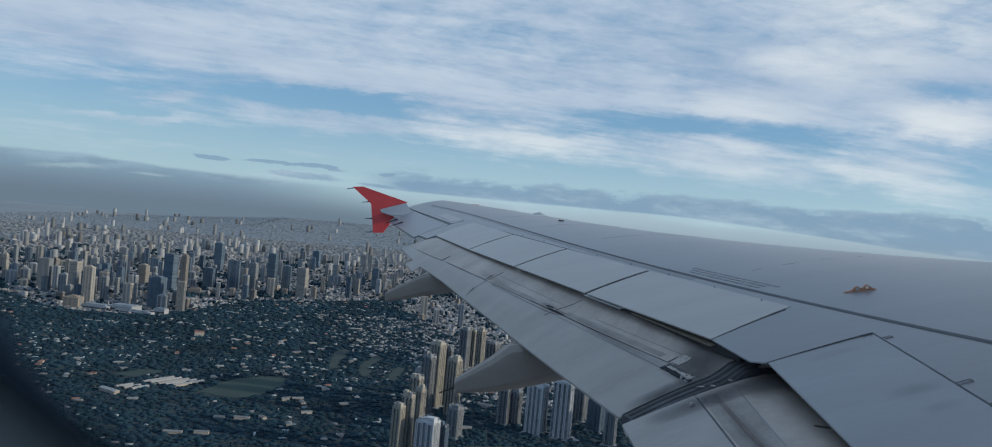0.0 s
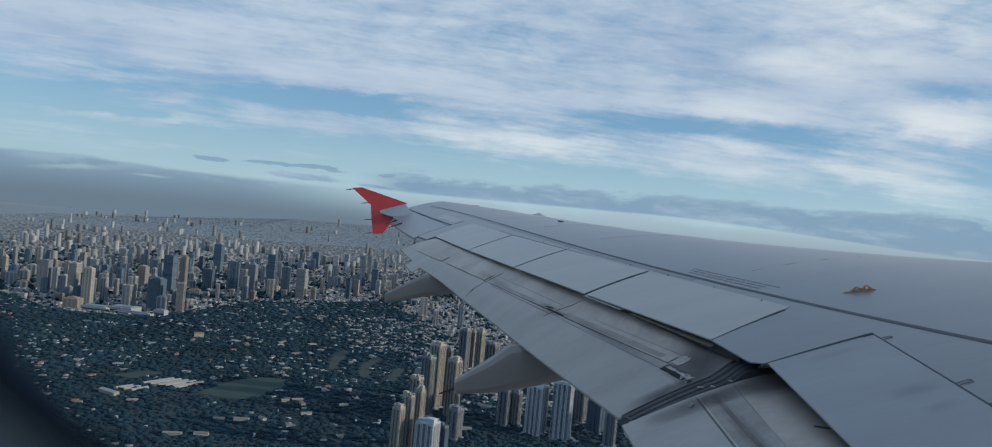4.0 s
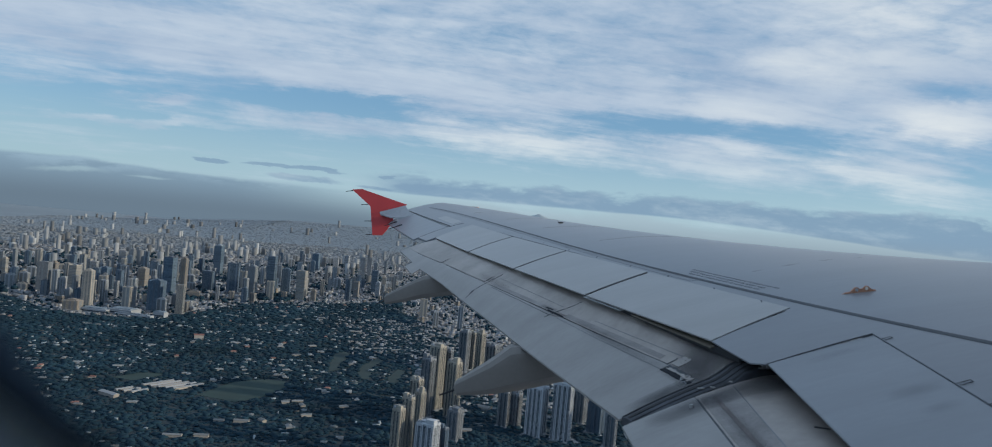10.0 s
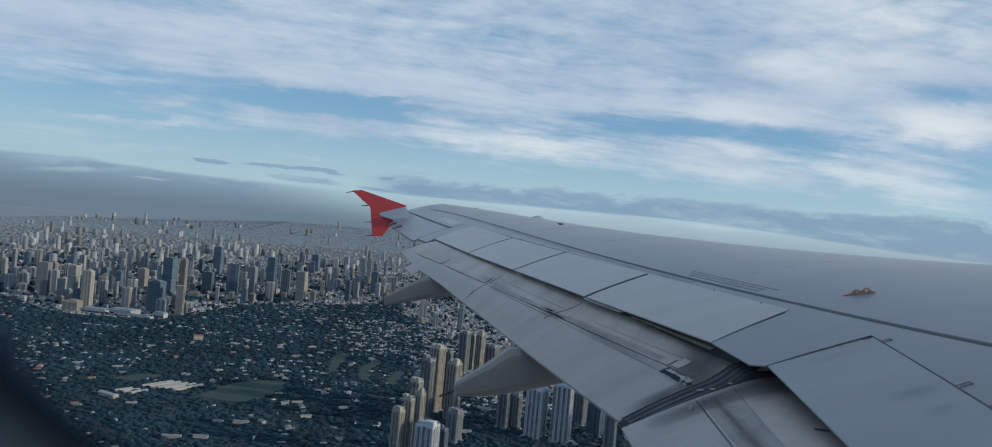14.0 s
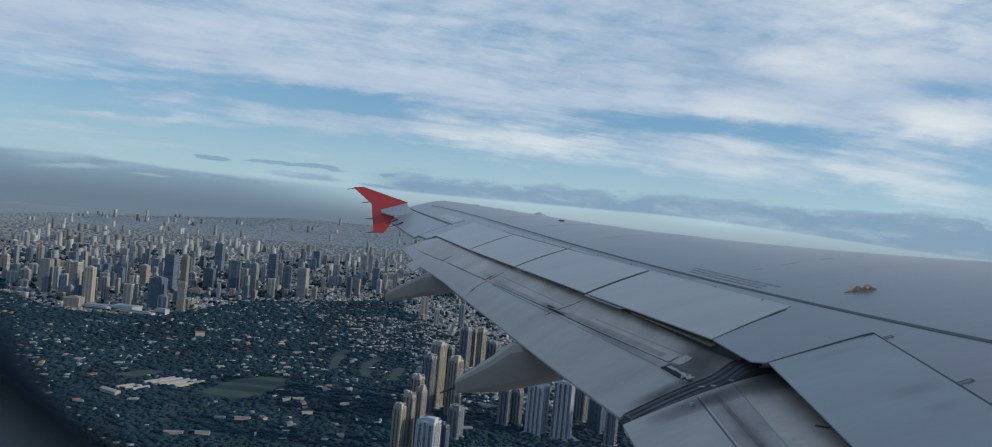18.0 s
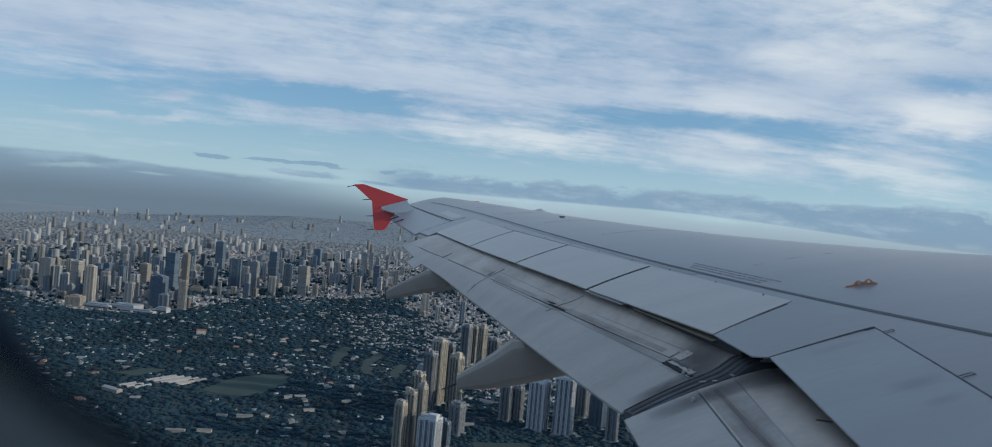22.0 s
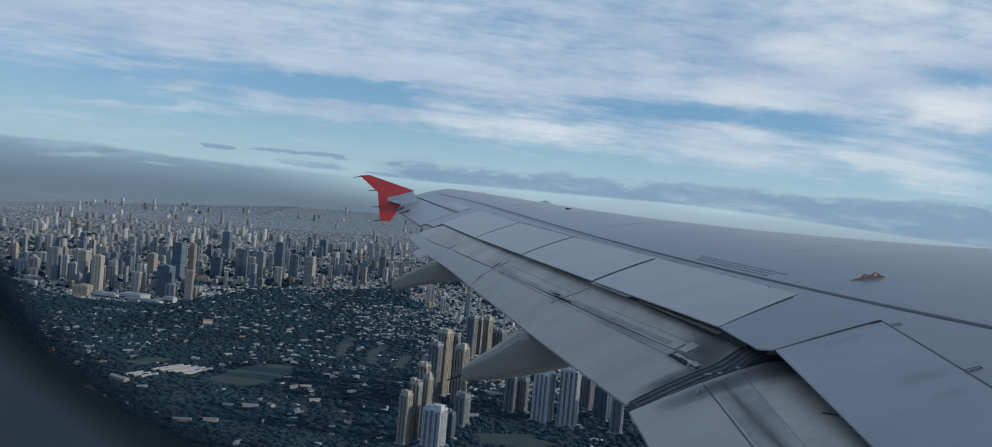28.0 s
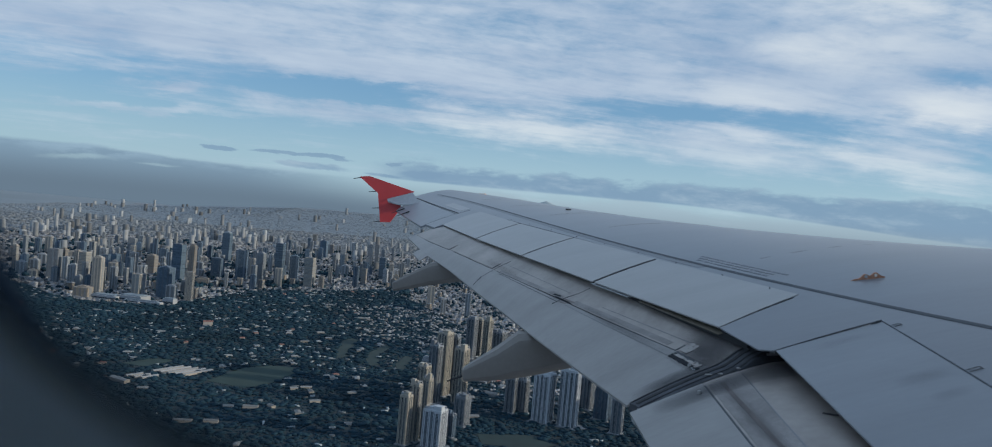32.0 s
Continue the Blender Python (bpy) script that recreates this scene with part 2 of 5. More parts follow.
# Materials
def material(name, colour, rough=0.6, metal=0.0, spread=0.15, scale=4.0, bump=0.0, fine=60.0, island=0.0, spec=0.5, random_tint=0.0, ramp_to=None, stretch=None):
    """A surface with broad stains, fine grain and relief; island or random_tint vary it from piece to piece."""
    m = bpy.data.materials.new(name)
    m.use_nodes = True
    nt = m.node_tree
    N, L = nt.nodes.new, nt.links.new
    b = nt.nodes["Principled BSDF"]
    b.inputs["Roughness"].default_value, b.inputs["Metallic"].default_value = rough, metal
    b.inputs["Specular IOR Level"].default_value = spec
    co = N("ShaderNodeTexCoord")
    n1, n2 = N("ShaderNodeTexNoise"), N("ShaderNodeTexNoise")
    for n, sc, det in ((n1, scale, 5.0), (n2, fine, 3.0)):
        n.inputs["Scale"].default_value, n.inputs["Detail"].default_value = sc, det
        if stretch:
            mapping = N("ShaderNodeMapping")
            mapping.inputs["Scale"].default_value = stretch
            L(co.outputs["Object"], mapping.inputs["Vector"])
            L(mapping.outputs["Vector"], n.inputs["Vector"])
        else:
            L(co.outputs["Object"], n.inputs["Vector"])
    dark = tuple(c * (1 - spread) for c in colour)
    light = tuple(min(1, c * (1 + spread)) for c in (ramp_to or colour))
    mixer = N("ShaderNodeMix")
    mixer.data_type = "RGBA"
    mixer.inputs[6].default_value, mixer.inputs[7].default_value = (*dark, 1), (*light, 1)
    blend = N("ShaderNodeMath")
    blend.operation = "MULTIPLY_ADD"
    L(n1.outputs["Fac"], blend.inputs[0])
    blend.inputs[1].default_value = 0.7
    half = N("ShaderNodeMath")
    half.operation = "MULTIPLY"
    L(n2.outputs["Fac"], half.inputs[0])
    half.inputs[1].default_value = 0.3
    L(half.outputs[0], blend.inputs[2])
    spreader = N("ShaderNodeMapRange")
    L(blend.outputs[0], spreader.inputs["Value"])
    spreader.inputs["From Min"].default_value, spreader.inputs["From Max"].default_value = 0.3, 0.7
    L(spreader.outputs["Result"], mixer.inputs[0])
    result = mixer.outputs[2]
    if island or random_tint:
        hsv = N("ShaderNodeHueSaturation")
        amount = island or random_tint
        if island:
            source = N("ShaderNodeNewGeometry").outputs["Random Per Island"]
        else:
            source = N("ShaderNodeObjectInfo").outputs["Random"]
        vary = N("ShaderNodeMapRange")
        L(source, vary.inputs["Value"])
        vary.inputs["To Min"].default_value, vary.inputs["To Max"].default_value = 1 - amount, 1 + amount
        L(vary.outputs["Result"], hsv.inputs["Value"])
        L(result, hsv.inputs["Color"])
        result = hsv.outputs["Color"]
    L(result, b.inputs["Base Color"])
    if bump:
        bm_node = N("ShaderNodeBump")
        bm_node.inputs["Strength"].default_value = bump
        bm_node.inputs["Distance"].default_value = 0.02
        L(n2.outputs["Fac"], bm_node.inputs["Height"])
        L(bm_node.outputs["Normal"], b.inputs["Normal"])
    return m


WING_GREY = material("wing_grey_paint", (0.203, 0.217, 0.243), 0.30, 0.0, 0.09, 1.1, 0.02, 14, stretch=(0.35, 2.2, 1.0))
PANEL_GREY = material("panel_pale_grey_paint", (0.244, 0.263, 0.292), 0.34, 0.0, 0.09, 1.6, 0.02, 16, stretch=(0.4, 2.4, 1.0))
WING_EDGE = material("wing_grey_joint", (0.182, 0.196, 0.218), 0.40, 0.0, 0.12, 3)
WING_JOINT = material("wing_grey_sealed_joint", (0.203, 0.211, 0.229), 0.32, 0.0, 0.12, 3)
TAN = material("tan_primer", (0.16, 0.145, 0.115), 0.6, 0.0, 0.2, 8)
# pale spoiler paint, lifted further for grazing sheen and haze far out
SPOILER_PALE = material("spoiler_pale_grey_and_sheen", (0.355, 0.352, 0.350), 0.32, 0.0, 0.08, 1.6, 0.02, 16, stretch=(0.4, 2.4, 1.0))
FLAP_PALE = material("flap_pale_rub_pad", (0.350, 0.328, 0.312), 0.4, 0.0, 0.12, 2)
FLAP_GREY = material("flap_worn_grey_paint", (0.280, 0.275, 0.273), 0.36, 0.0, 0.16, 2.0, 0.03, 22, stretch=(0.6, 1.8, 1.0))
FLAP_METAL = material("flap_bare_streaked_metal", (0.318, 0.290, 0.272), 0.36, 0.1, 0.28, 2.2, 0.03, 18)
# black of seals and joints, and of the sheets that shade the cove
GAP_BLACK = material("seal_and_cove_shade_black", (0.025, 0.027, 0.032), 0.7, 0.0, 0.3, 5)
SEAL = material("sealant_dark_grey", (0.055, 0.065, 0.08), 0.6, 0.0, 0.25, 3)
GRIME = material("oily_grime", (0.026, 0.029, 0.036), 0.8, 0.0, 0.5, 6, 0.1, 40, spec=0.15)
SEAL_RUBBER = material("grimy_seal_rubber", (0.062, 0.068, 0.082), 0.6, 0.0, 0.5, 7, 0.1, 40, spec=0.3)
RUST_FAINT = material("faint_brown_rub", (0.250, 0.236, 0.232), 0.5, 0.0, 0.35, 4)
RUST = material("rust_brown_streak", (0.185, 0.160, 0.155), 0.6, 0.0, 0.4, 5)
RED = material("red_gloss_paint", (0.50, 0.055, 0.062), 0.40, 0.0, 0.08, 2)
FAIRING = material("fairing_grey_paint", (0.205, 0.195, 0.185), 0.45, 0.0, 0.12, 2.5, 0.02, 30)
ORANGE = material("orange_anodised_metal", (0.50, 0.26, 0.165), 0.55, 0.2, 0.25, 30)
PALE_TRIM = material("pale_fittings_and_sheen", (0.42, 0.44, 0.46), 0.6, 0.0, 0.1, 20)
STENCIL_DARK = material("stencil_dark_ink", (0.175, 0.187, 0.208), 0.6, 0.0, 0.2, 20)
STEEL = material("steel_fitting", (0.45, 0.45, 0.46), 0.35, 0.8, 0.15, 20)
CABIN = material("cabin_dark_plastic", (0.030, 0.050, 0.078), 0.95, 0.0, 0.15, 12, spec=0.05)
CABIN_PALE = material("cabin_pale_trim", (0.44, 0.62, 0.82), 0.7, 0.0, 0.06, 12, spec=0.2)
# floor coloured close to the leaves and blued for haze
GROUND = material("floor_leaf_tone_haze_blue", (0.012, 0.026, 0.038), 0.95, 0.0, 0.35, 0.02, 0.0, 0.4, ramp_to=(0.014, 0.029, 0.038))
# paving colour leans grey-blue, with the far haze mixed in
URBAN = material("paved_city_ground_haze_tint", (0.15, 0.172, 0.195), 0.95, 0.0, 0.30, 0.006, 0.0, 0.08, ramp_to=(0.185, 0.215, 0.25))
# leaf colour shifted towards blue for the haze over the trees
LEAVES = material("tree_leaves_haze_blued", (0.0132, 0.0345, 0.0535), 0.9, 0.0, 0.38, 0.010, 0.0, 0.09, island=0.12, spec=0.1)
GRASS = material("mown_grass", (0.016, 0.042, 0.042), 0.95, 0.0, 0.2, 0.05, 0.0, 1.0)
FAIRWAY = material("rough_fairway_turf", (0.016, 0.038, 0.042), 0.95, 0.0, 0.25, 0.05, 0.0, 1.0)
ROOF_PALE = material("pale_sheet_roof", (0.175, 0.19, 0.20), 0.6, 0.0, 0.15, 0.4, random_tint=0.35)
ROOF_RED = material("red_tile_roof", (0.20, 0.10, 0.085), 0.8, 0.0, 0.2, 0.4, random_tint=0.3)
ROOF_GREY = material("grey_sheet_roof", (0.20, 0.21, 0.22), 0.7, 0.0, 0.2, 0.4, random_tint=0.4)
ROOF_WHITE = material("white_sheet_roof", (0.27, 0.285, 0.30), 0.55, 0.0, 0.12, 0.4, random_tint=0.15)
ROOF_MIX = material("scattered_roofs", (0.165, 0.197, 0.222), 0.7, 0.0, 0.2, 0.3, island=0.9)
PAVING = material("pale_concrete_paving", (0.26, 0.25, 0.24), 0.9, 0.0, 0.25, 0.1, 0.0, 1.0)
HOUSE_WALL = material("rendered_house_wall", (0.27, 0.265, 0.255), 0.85, 0.0, 0.15, 0.5, random_tint=0.25)
CITY_MIX = material("mixed_city_roofs", (0.190, 0.203, 0.222), 0.8, 0.0, 0.25, 0.2, island=0.7)
# roof colours drawn towards the haze tone with distance
CITY_FAR = material("distant_roofs_haze_tint", (0.140, 0.166, 0.195), 0.85, 0.0, 0.15, 0.1, island=0.32)
CITY_FAINT = material("far_roofs_haze_tint", (0.142, 0.180, 0.218), 0.9, 0.0, 0.10, 0.1, island=0.12)
# facade greys and whites lean blue, a little haze mixed in
CONCRETE = [
    material("facade_beige_render", (0.285, 0.282, 0.268), 0.8, 0.0, 0.12, 0.15, random_tint=0.15),
    material("facade_grey_concrete", (0.172, 0.199, 0.233), 0.75, 0.0, 0.15, 0.15, random_tint=0.2),
    material("facade_tan_render", (0.205, 0.190, 0.172), 0.8, 0.0, 0.15, 0.15, random_tint=0.2),
    material("facade_white_render", (0.264, 0.295, 0.334), 0.75, 0.0, 0.10, 0.15, random_tint=0.15),
    material("facade_dark_blue_cladding", (0.068, 0.104, 0.154), 0.4, 0.0, 0.2, 0.15, random_tint=0.3),
    material("facade_pale_blue_cladding", (0.176, 0.224, 0.273), 0.45, 0.0, 0.15, 0.15, random_tint=0.2),
    material("facade_bright_white_render", (0.400, 0.448, 0.510), 0.7, 0.0, 0.10, 0.15, random_tint=0.08),
]
CREAM = material("facade_cream_render", (0.305, 0.300, 0.272), 0.8, 0.0, 0.12, 0.15, random_tint=0.12)
GLASS = [
    material("tower_glass_dark", (0.045, 0.06, 0.08), 0.18, 0.0, 0.3, 0.3, random_tint=0.4),
    material("tower_glass_blue", (0.08, 0.12, 0.17), 0.15, 0.0, 0.3, 0.3, random_tint=0.3),
    material("tower_glass_green", (0.06, 0.10, 0.095), 0.2, 0.0, 0.3, 0.3, random_tint=0.3),
]
# window strips paled with haze grey for the farther towers
GLASS_FAR = material("window_strip_haze_grey", (0.13, 0.155, 0.18), 0.3, 0.0, 0.2, 0.3, random_tint=0.3)
# water colour matched to the haze above it
WATER = material("bay_water_haze_tint", (0.185, 0.232, 0.27), 0.9, 0.0, 0.1, 0.002)
# far haze is mixed into this facade colour
TOWER_FAR = material("distant_facades_haze_tint", (0.185, 0.205, 0.225), 0.8, 0.0, 0.15, 0.1, island=0.6)
# slope colour paled and blued to stand for haze
MOUNTAIN = material("mountain_slope_haze_tint", (0.34, 0.42, 0.48), 1.0, 0.0, 0.1, 0.01)


# Building helpers
def mesh_of(name, verts, faces, mat, smooth=False):
    me = bpy.data.meshes.new(name)
    me.from_pydata([tuple(v) for v in verts], [], faces)
    for p in me.polygons:
        p.use_smooth = smooth
    me.materials.append(mat)
    me.update()
    return me


def part(name, me, parent, label="", at=None):
    ob = new(name, me)
    ob.parent = parent
    if at is not None:
        ob.matrix_basis = at
    return tagged(ob, label)


def thing(name, m, label, category, group="", kind=""):
    ob = new(name)
    ob.matrix_basis = m
    ob.empty_display_size = 0.2
    return tagged(ob, label, category, group, kind)


def box_data(x0, x1, y0, y1, z0, z1, top=1.0, base=0):
    """A box whose top may be drawn in; vertex numbers start at base."""
    cx, cy, hx, hy = (x0 + x1) / 2, (y0 + y1) / 2, (x1 - x0) / 2, (y1 - y0) / 2
    v = [(cx + sx * hx, cy + sy * hy, z0) for sx, sy in ((-1, -1), (1, -1), (1, 1), (-1, 1))]
    v += [(cx + sx * hx * top, cy + sy * hy * top, z1) for sx, sy in ((-1, -1), (1, -1), (1, 1), (-1, 1))]
    f = [(3, 2, 1, 0), (4, 5, 6, 7), (0, 1, 5, 4), (1, 2, 6, 5), (2, 3, 7, 6), (3, 0, 4, 7)]
    return v, [tuple(i + base for i in q) for q in f]


def boxes_mesh(name, boxes, mat):
    verts, faces = [], []
    for b in boxes:
        v, f = box_data(*b, base=len(verts))
        verts += v
        faces += f
    return mesh_of(name, verts, faces, mat)


def sheet(name, f, us, vs, mat, thick=0.02, smooth=True):
    """A plate over f(u, v), which gives points of its upper side, with a lower side thick beneath it and closed edges."""
    nu, nv = len(us), len(vs)
    top = [f(u, v) for u in us for v in vs]
    low = [(x, y, z - thick) for x, y, z in top]
    n = nu * nv
    k = lambda i, j: i * nv + j
    faces = []
    for i in range(nu - 1):
        for j in range(nv - 1):
            q = (k(i, j), k(i + 1, j), k(i + 1, j + 1), k(i, j + 1))
            faces += [q, tuple(n + w for w in reversed(q))]
    edge = [k(i, 0) for i in range(nu)] + [k(nu - 1, j) for j in range(1, nv)] + [k(i, nv - 1) for i in range(nu - 2, -1, -1)] + [k(0, j) for j in range(nv - 2, 0, -1)]
    for a, b in zip(edge, edge[1:] + edge[:1]):
        faces.append((a, a + n, b + n, b))
    me = mesh_of(name, top + low, faces, mat)
    b = bmesh.new()
    b.from_mesh(me)
    bmesh.ops.recalc_face_normals(b, faces=b.faces)
    b.to_mesh(me)
    b.free()
    if smooth:
        for p in me.polygons:
            p.use_smooth = True
        me.set_sharp_from_angle(angle=radians(35))
    return me


def lerp(a, b, n):
    return [a + (b - a) * i / (n - 1) for i in range(n)]


def loft(name, rings, mat, smooth=True):
    n = len(rings[0])
    verts = [p for r in rings for p in r]
    faces = []
    for i in range(len(rings) - 1):
        for j in range(n):
            a, b = i * n + j, i * n + (j + 1) % n
            faces.append((a, b, b + n, a + n))
    faces += [tuple(range(n - 1, -1, -1)), tuple((len(rings) - 1) * n + j for j in range(n))]
    me = mesh_of(name, verts, faces, mat)
    b = bmesh.new()
    b.from_mesh(me)
    bmesh.ops.recalc_face_normals(b, faces=b.faces)
    b.to_mesh(me)
    b.free()
    if smooth:
        for p in me.polygons:
            p.use_smooth = True
        me.set_sharp_from_angle(angle=radians(50))
    return me


def rod(name, a, b, r0, r1, mat, sides=6):
    a, b = Vector(a), Vector(b)
    u = (b - a).orthogonal().normalized()
    w = (b - a).cross(u).normalized()
    rings = [[c + r * (math.cos(t) * u + math.sin(t) * w) for t in (2 * math.pi * k / sides for k in range(sides))] for c, r in ((a, r0), (b, r1))]
    return loft(name, rings, mat)


# ---- the wing, in the airframe's own axes ----
def x_rear(y):
    """The rear edge of the spoilers."""
    return -0.873 + 0.312 * (11 - y)


def x_nose(y):
    return 7.2 - 0.52 * y


def skin(x, y):
    """Height of the upper skin."""
    c = x - x_rear(y)
    along = -1.087916 + 0.103186 * y - 0.003127 * y**2 + 0.000072 * y**3
    return along + c * (0.28166 - 0.009866 * y + 0.001551 * y * y) + c * c * (0.000992 - 0.011421 * y) + 0.000708 * c**3


wing = thing("aircraft_wing", AIRFRAME, "grey airliner wing with extended flaps and red tip", "aircraft wing")


def x_hinge(y):
    return x_rear(y) + 0.587 if y > 3.9 else 1.949


def main_skin(u, v):
    y, s = u, v
    x0, x1 = x_hinge(y) + 0.008, x_nose(y)
    if s <= 0.9:
        x = x0 + (x1 - x0) * s
        return (x, y, skin(x, y))
    k = (s - 0.9) / 0.1
    xa = x0 + (x1 - x0) * 0.9
    r = (x1 - x0) * 0.1
    x = xa + r * math.sin(k * math.pi / 2)
    slope = skin(xa, y) - skin(xa - 0.01, y)
    return (x, y, skin(xa, y) + slope * 100 * r * math.sin(k * math.pi / 2) * 0.3 - 1.0 * r * (1 - math.cos(k * math.pi / 2)))


part("wing_skin", sheet("wing_skin", main_skin, sorted(lerp(0.1, 15.9, 54) + [3.895, 3.905]), lerp(0, 0.9, 22) + lerp(0.915, 1.0, 8), WING_GREY, 0.03), wing)


def spoiler_rear(y):
    """The rear edge of the spoilers, which bows a little out of the line of the wing's own rear edge."""
    return x_rear(y) + float(np.interp(y, [3.893, 4.311, 5.1, 5.9, 7.51, 9.16, 11.16], [-0.026, 0.028, 0.004, -0.017, -0.036, -0.040, -0.001]))


def chord_plate(y_a, y_b, gap=0.021, depth=0.60, mat=PANEL_GREY, name="spoiler", lift=0.0):
    def f(u, v):
        d = v * (depth - 0.012)
        y = u + d * 0.385
        x = spoiler_rear(u) + d * 0.923
        return (x, y, skin(x, y) + lift)
    return sheet(name, f, lerp(y_a + gap, y_b - gap, 9), lerp(0, 1, 6), mat, 0.008)


for ya, yb in ((9.158, 11.10), (7.514, 9.158), (5.898, 7.514), (4.299, 5.898)):
    part("spoiler", chord_plate(ya, yb, lift=0.004, mat=SPOILER_PALE), wing, "pale grey painted spoiler panel with far sheen in its colour")
# black plate darkens the gaps between the spoilers
part("spoiler_well", sheet("spoiler_well", lambda u, v: (x_rear(u) + 0.05 + v * 0.56, u, skin(x_rear(u) + 0.05 + v * 0.56, u) - 0.035), lerp(4.1, 11.2, 30), lerp(0, 1, 5), GAP_BLACK, 0.04), wing, "black plate darkening the gaps under the spoilers")
KINK_REAR = [Vector((1.377, 3.832)), Vector((1.318, 3.893)), Vector((1.280, 4.090)), Vector((1.240, 4.306))]
KINK_FRONT = [Vector((1.945, 3.886)), Vector((1.925, 3.985)), Vector((1.860, 4.260)), Vector((1.799, 4.522))]


def kink_panel(u, v):
    q = KINK_REAR[u].lerp(KINK_FRONT[u], v)
    return (q.x, q.y, skin(q.x, q.y) + 0.003)


part("kink_panel", sheet("kink_panel", kink_panel, range(4), lerp(0, 1, 10), WING_GREY, 0.007), wing)


def inner_spoiler(u, v):
    x = 1.385 + 0.567 * v
    return (x, u + 0.06 * v, skin(x, u) + 0.005)


part("inner_spoiler", sheet("inner_spoiler", inner_spoiler, lerp(0.5, 3.8185, 16), lerp(0, 1, 6), PANEL_GREY, 0.007), wing, "large pale inner spoiler panel")
# black plate darkens the gaps round the inner spoiler
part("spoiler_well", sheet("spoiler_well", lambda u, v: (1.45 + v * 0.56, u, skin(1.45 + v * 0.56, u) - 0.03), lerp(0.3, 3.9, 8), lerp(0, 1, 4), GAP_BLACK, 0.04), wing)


def aileron(u, v):
    u = 11.75 + (u - 11.75) * (0.80 + 0.20 * v)
    w = (u - 11.75) / 4.0
    x = (-1.285 - 0.265 * (u - 11.7)) + v * (0.54 - 0.055 * w)
    return (x, u, skin(x, u))


part("aileron", sheet("aileron", aileron, lerp(11.75, 15.75, 14), lerp(0, 1, 5), PANEL_GREY, 0.03), wing, "pale grey aileron")
part("tip_panel", sheet("tip_panel", lambda u, v: (lambda x0, x1: (x0 + (x1 - x0) * v, u, skin(x0 + (x1 - x0) * v, u) + 0.001))((-1.285 - 0.265 * (u - 11.7)) + (0.552 - 0.055 * (u - 11.75) / 4.0), x_hinge(u) + 0.02), lerp(11.75, 15.9, 14), lerp(0, 1, 4), WING_GREY, 0.03), wing)
part("tip_patch", sheet("tip_patch", lambda u, v: (lambda x: (x, u, skin(x, u) + 0.003))(-0.66 - 0.275 * (u - 11.8) + v * 0.16), lerp(11.9, 13.2, 10), (0, 1), SPOILER_PALE, 0.003), wing, "pale access panel ahead of the aileron")
part("flap_track_panel", sheet("flap_track_panel", lambda u, v: (lambda x: (x, u, skin(x, u) + 0.001))(x_rear(u) - 0.12 + v * 0.72), lerp(11.12, 11.72, 4), lerp(0, 1, 5), WING_GREY, 0.03), wing)


def seal_x(y):
    return SEAL_CURVE[0] + y * (SEAL_CURVE[1] + y * (SEAL_CURVE[2] + y * SEAL_CURVE[3]))


SEAL_CURVE = (4.06273, -0.61810, 0.03574, -0.001216)


def strip(name, f, y0, y1, width, mat, lift=0.003, n=40, taper=0.0):
    """A thin band laid along a line on the skin."""
    return sheet(name, lambda u, v: (lambda x: (x, u, skin(x, u) + lift))(f(u) + v * (width - taper * (u - y0))), lerp(y0, y1, n), (0, 1), mat, 0.001)


part("spar_seal", strip("spar_seal", seal_x, 1.7, 15.2, 0.040, SEAL, 0.0018, 60, 0.0019), wing, "dark sealant line along the rear spar")
part("spar_strip", strip("spar_strip", lambda y: seal_x(y) - 0.055, 5.6, 15.0, 0.05, WING_EDGE, 0.0012, 60), wing, "slightly darker band beside the spar seal")
for y in (12.9, 11.35, 9.7, 8.0):
    part("panel_joint", sheet("panel_joint", lambda u, v, y=y: (lambda x, w: (x, w, skin(x, w) + 0.0014))(seal_x(y) + 0.05 + u * (x_nose(y) - seal_x(y)) * 0.86, y + 0.42 * u * (x_nose(y) - seal_x(y)) * 0.86 * 0.5 + v * 0.06), lerp(0.15, 1, 14), (0, 1), WING_JOINT, 0.001), wing, "thin chordwise skin joint")


def skin_bar(name, x0, y0, x1, y1, width, mat, lift=0.004):
    """A short flat bar on the skin from one point to another."""
    dx, dy = x1 - x0, y1 - y0
    k = width / math.hypot(dx, dy)
    return sheet(name, lambda u, v: (lambda x, y: (x, y, skin(x, y) + lift))(x0 + dx * u - dy * k * v, y0 + dy * u + dx * k * v), lerp(0, 1, 4), (0, 1), mat, 0.0015)


part("panel_joint", skin_bar("panel_joint", 1.910, 5.571, 2.841, 5.819, 0.02, WING_EDGE, 0.0012), wing, "thin chordwise skin joint")


# unreadable stencilled notice beside the spar seal, as rows of short bars
for row in range(3):
    y = 5.95 - 0.05 * row
    for k in range(16):
        length = 0.03 + 0.022 * ((k * 7 + row * 3) % 4)
        if y - length < 4.99 + 0.03 * row:
            break
        part("stencil_bar", skin_bar("stencil_bar", seal_x(y) + 0.075 + 0.050 * (2 - row) * 0.9, y, seal_x(y - length) + 0.075 + 0.050 * (2 - row) * 0.9, y - length, 0.017, STENCIL_DARK, 0.0015), wing)
        y -= length + 0.018

part("spoiler_end_gap", skin_bar("spoiler_end_gap", 1.385, 3.822, 1.95, 3.882, 0.003, GAP_BLACK, 0.0065), wing, "dark gap at the end of the inner spoiler")
part("aileron_hinge_gap", skin_bar("aileron_hinge_gap", -1.86, 15.7, -0.711, 11.69, 0.022, GAP_BLACK, 0.003), wing, "dark gap along the aileron hinge")
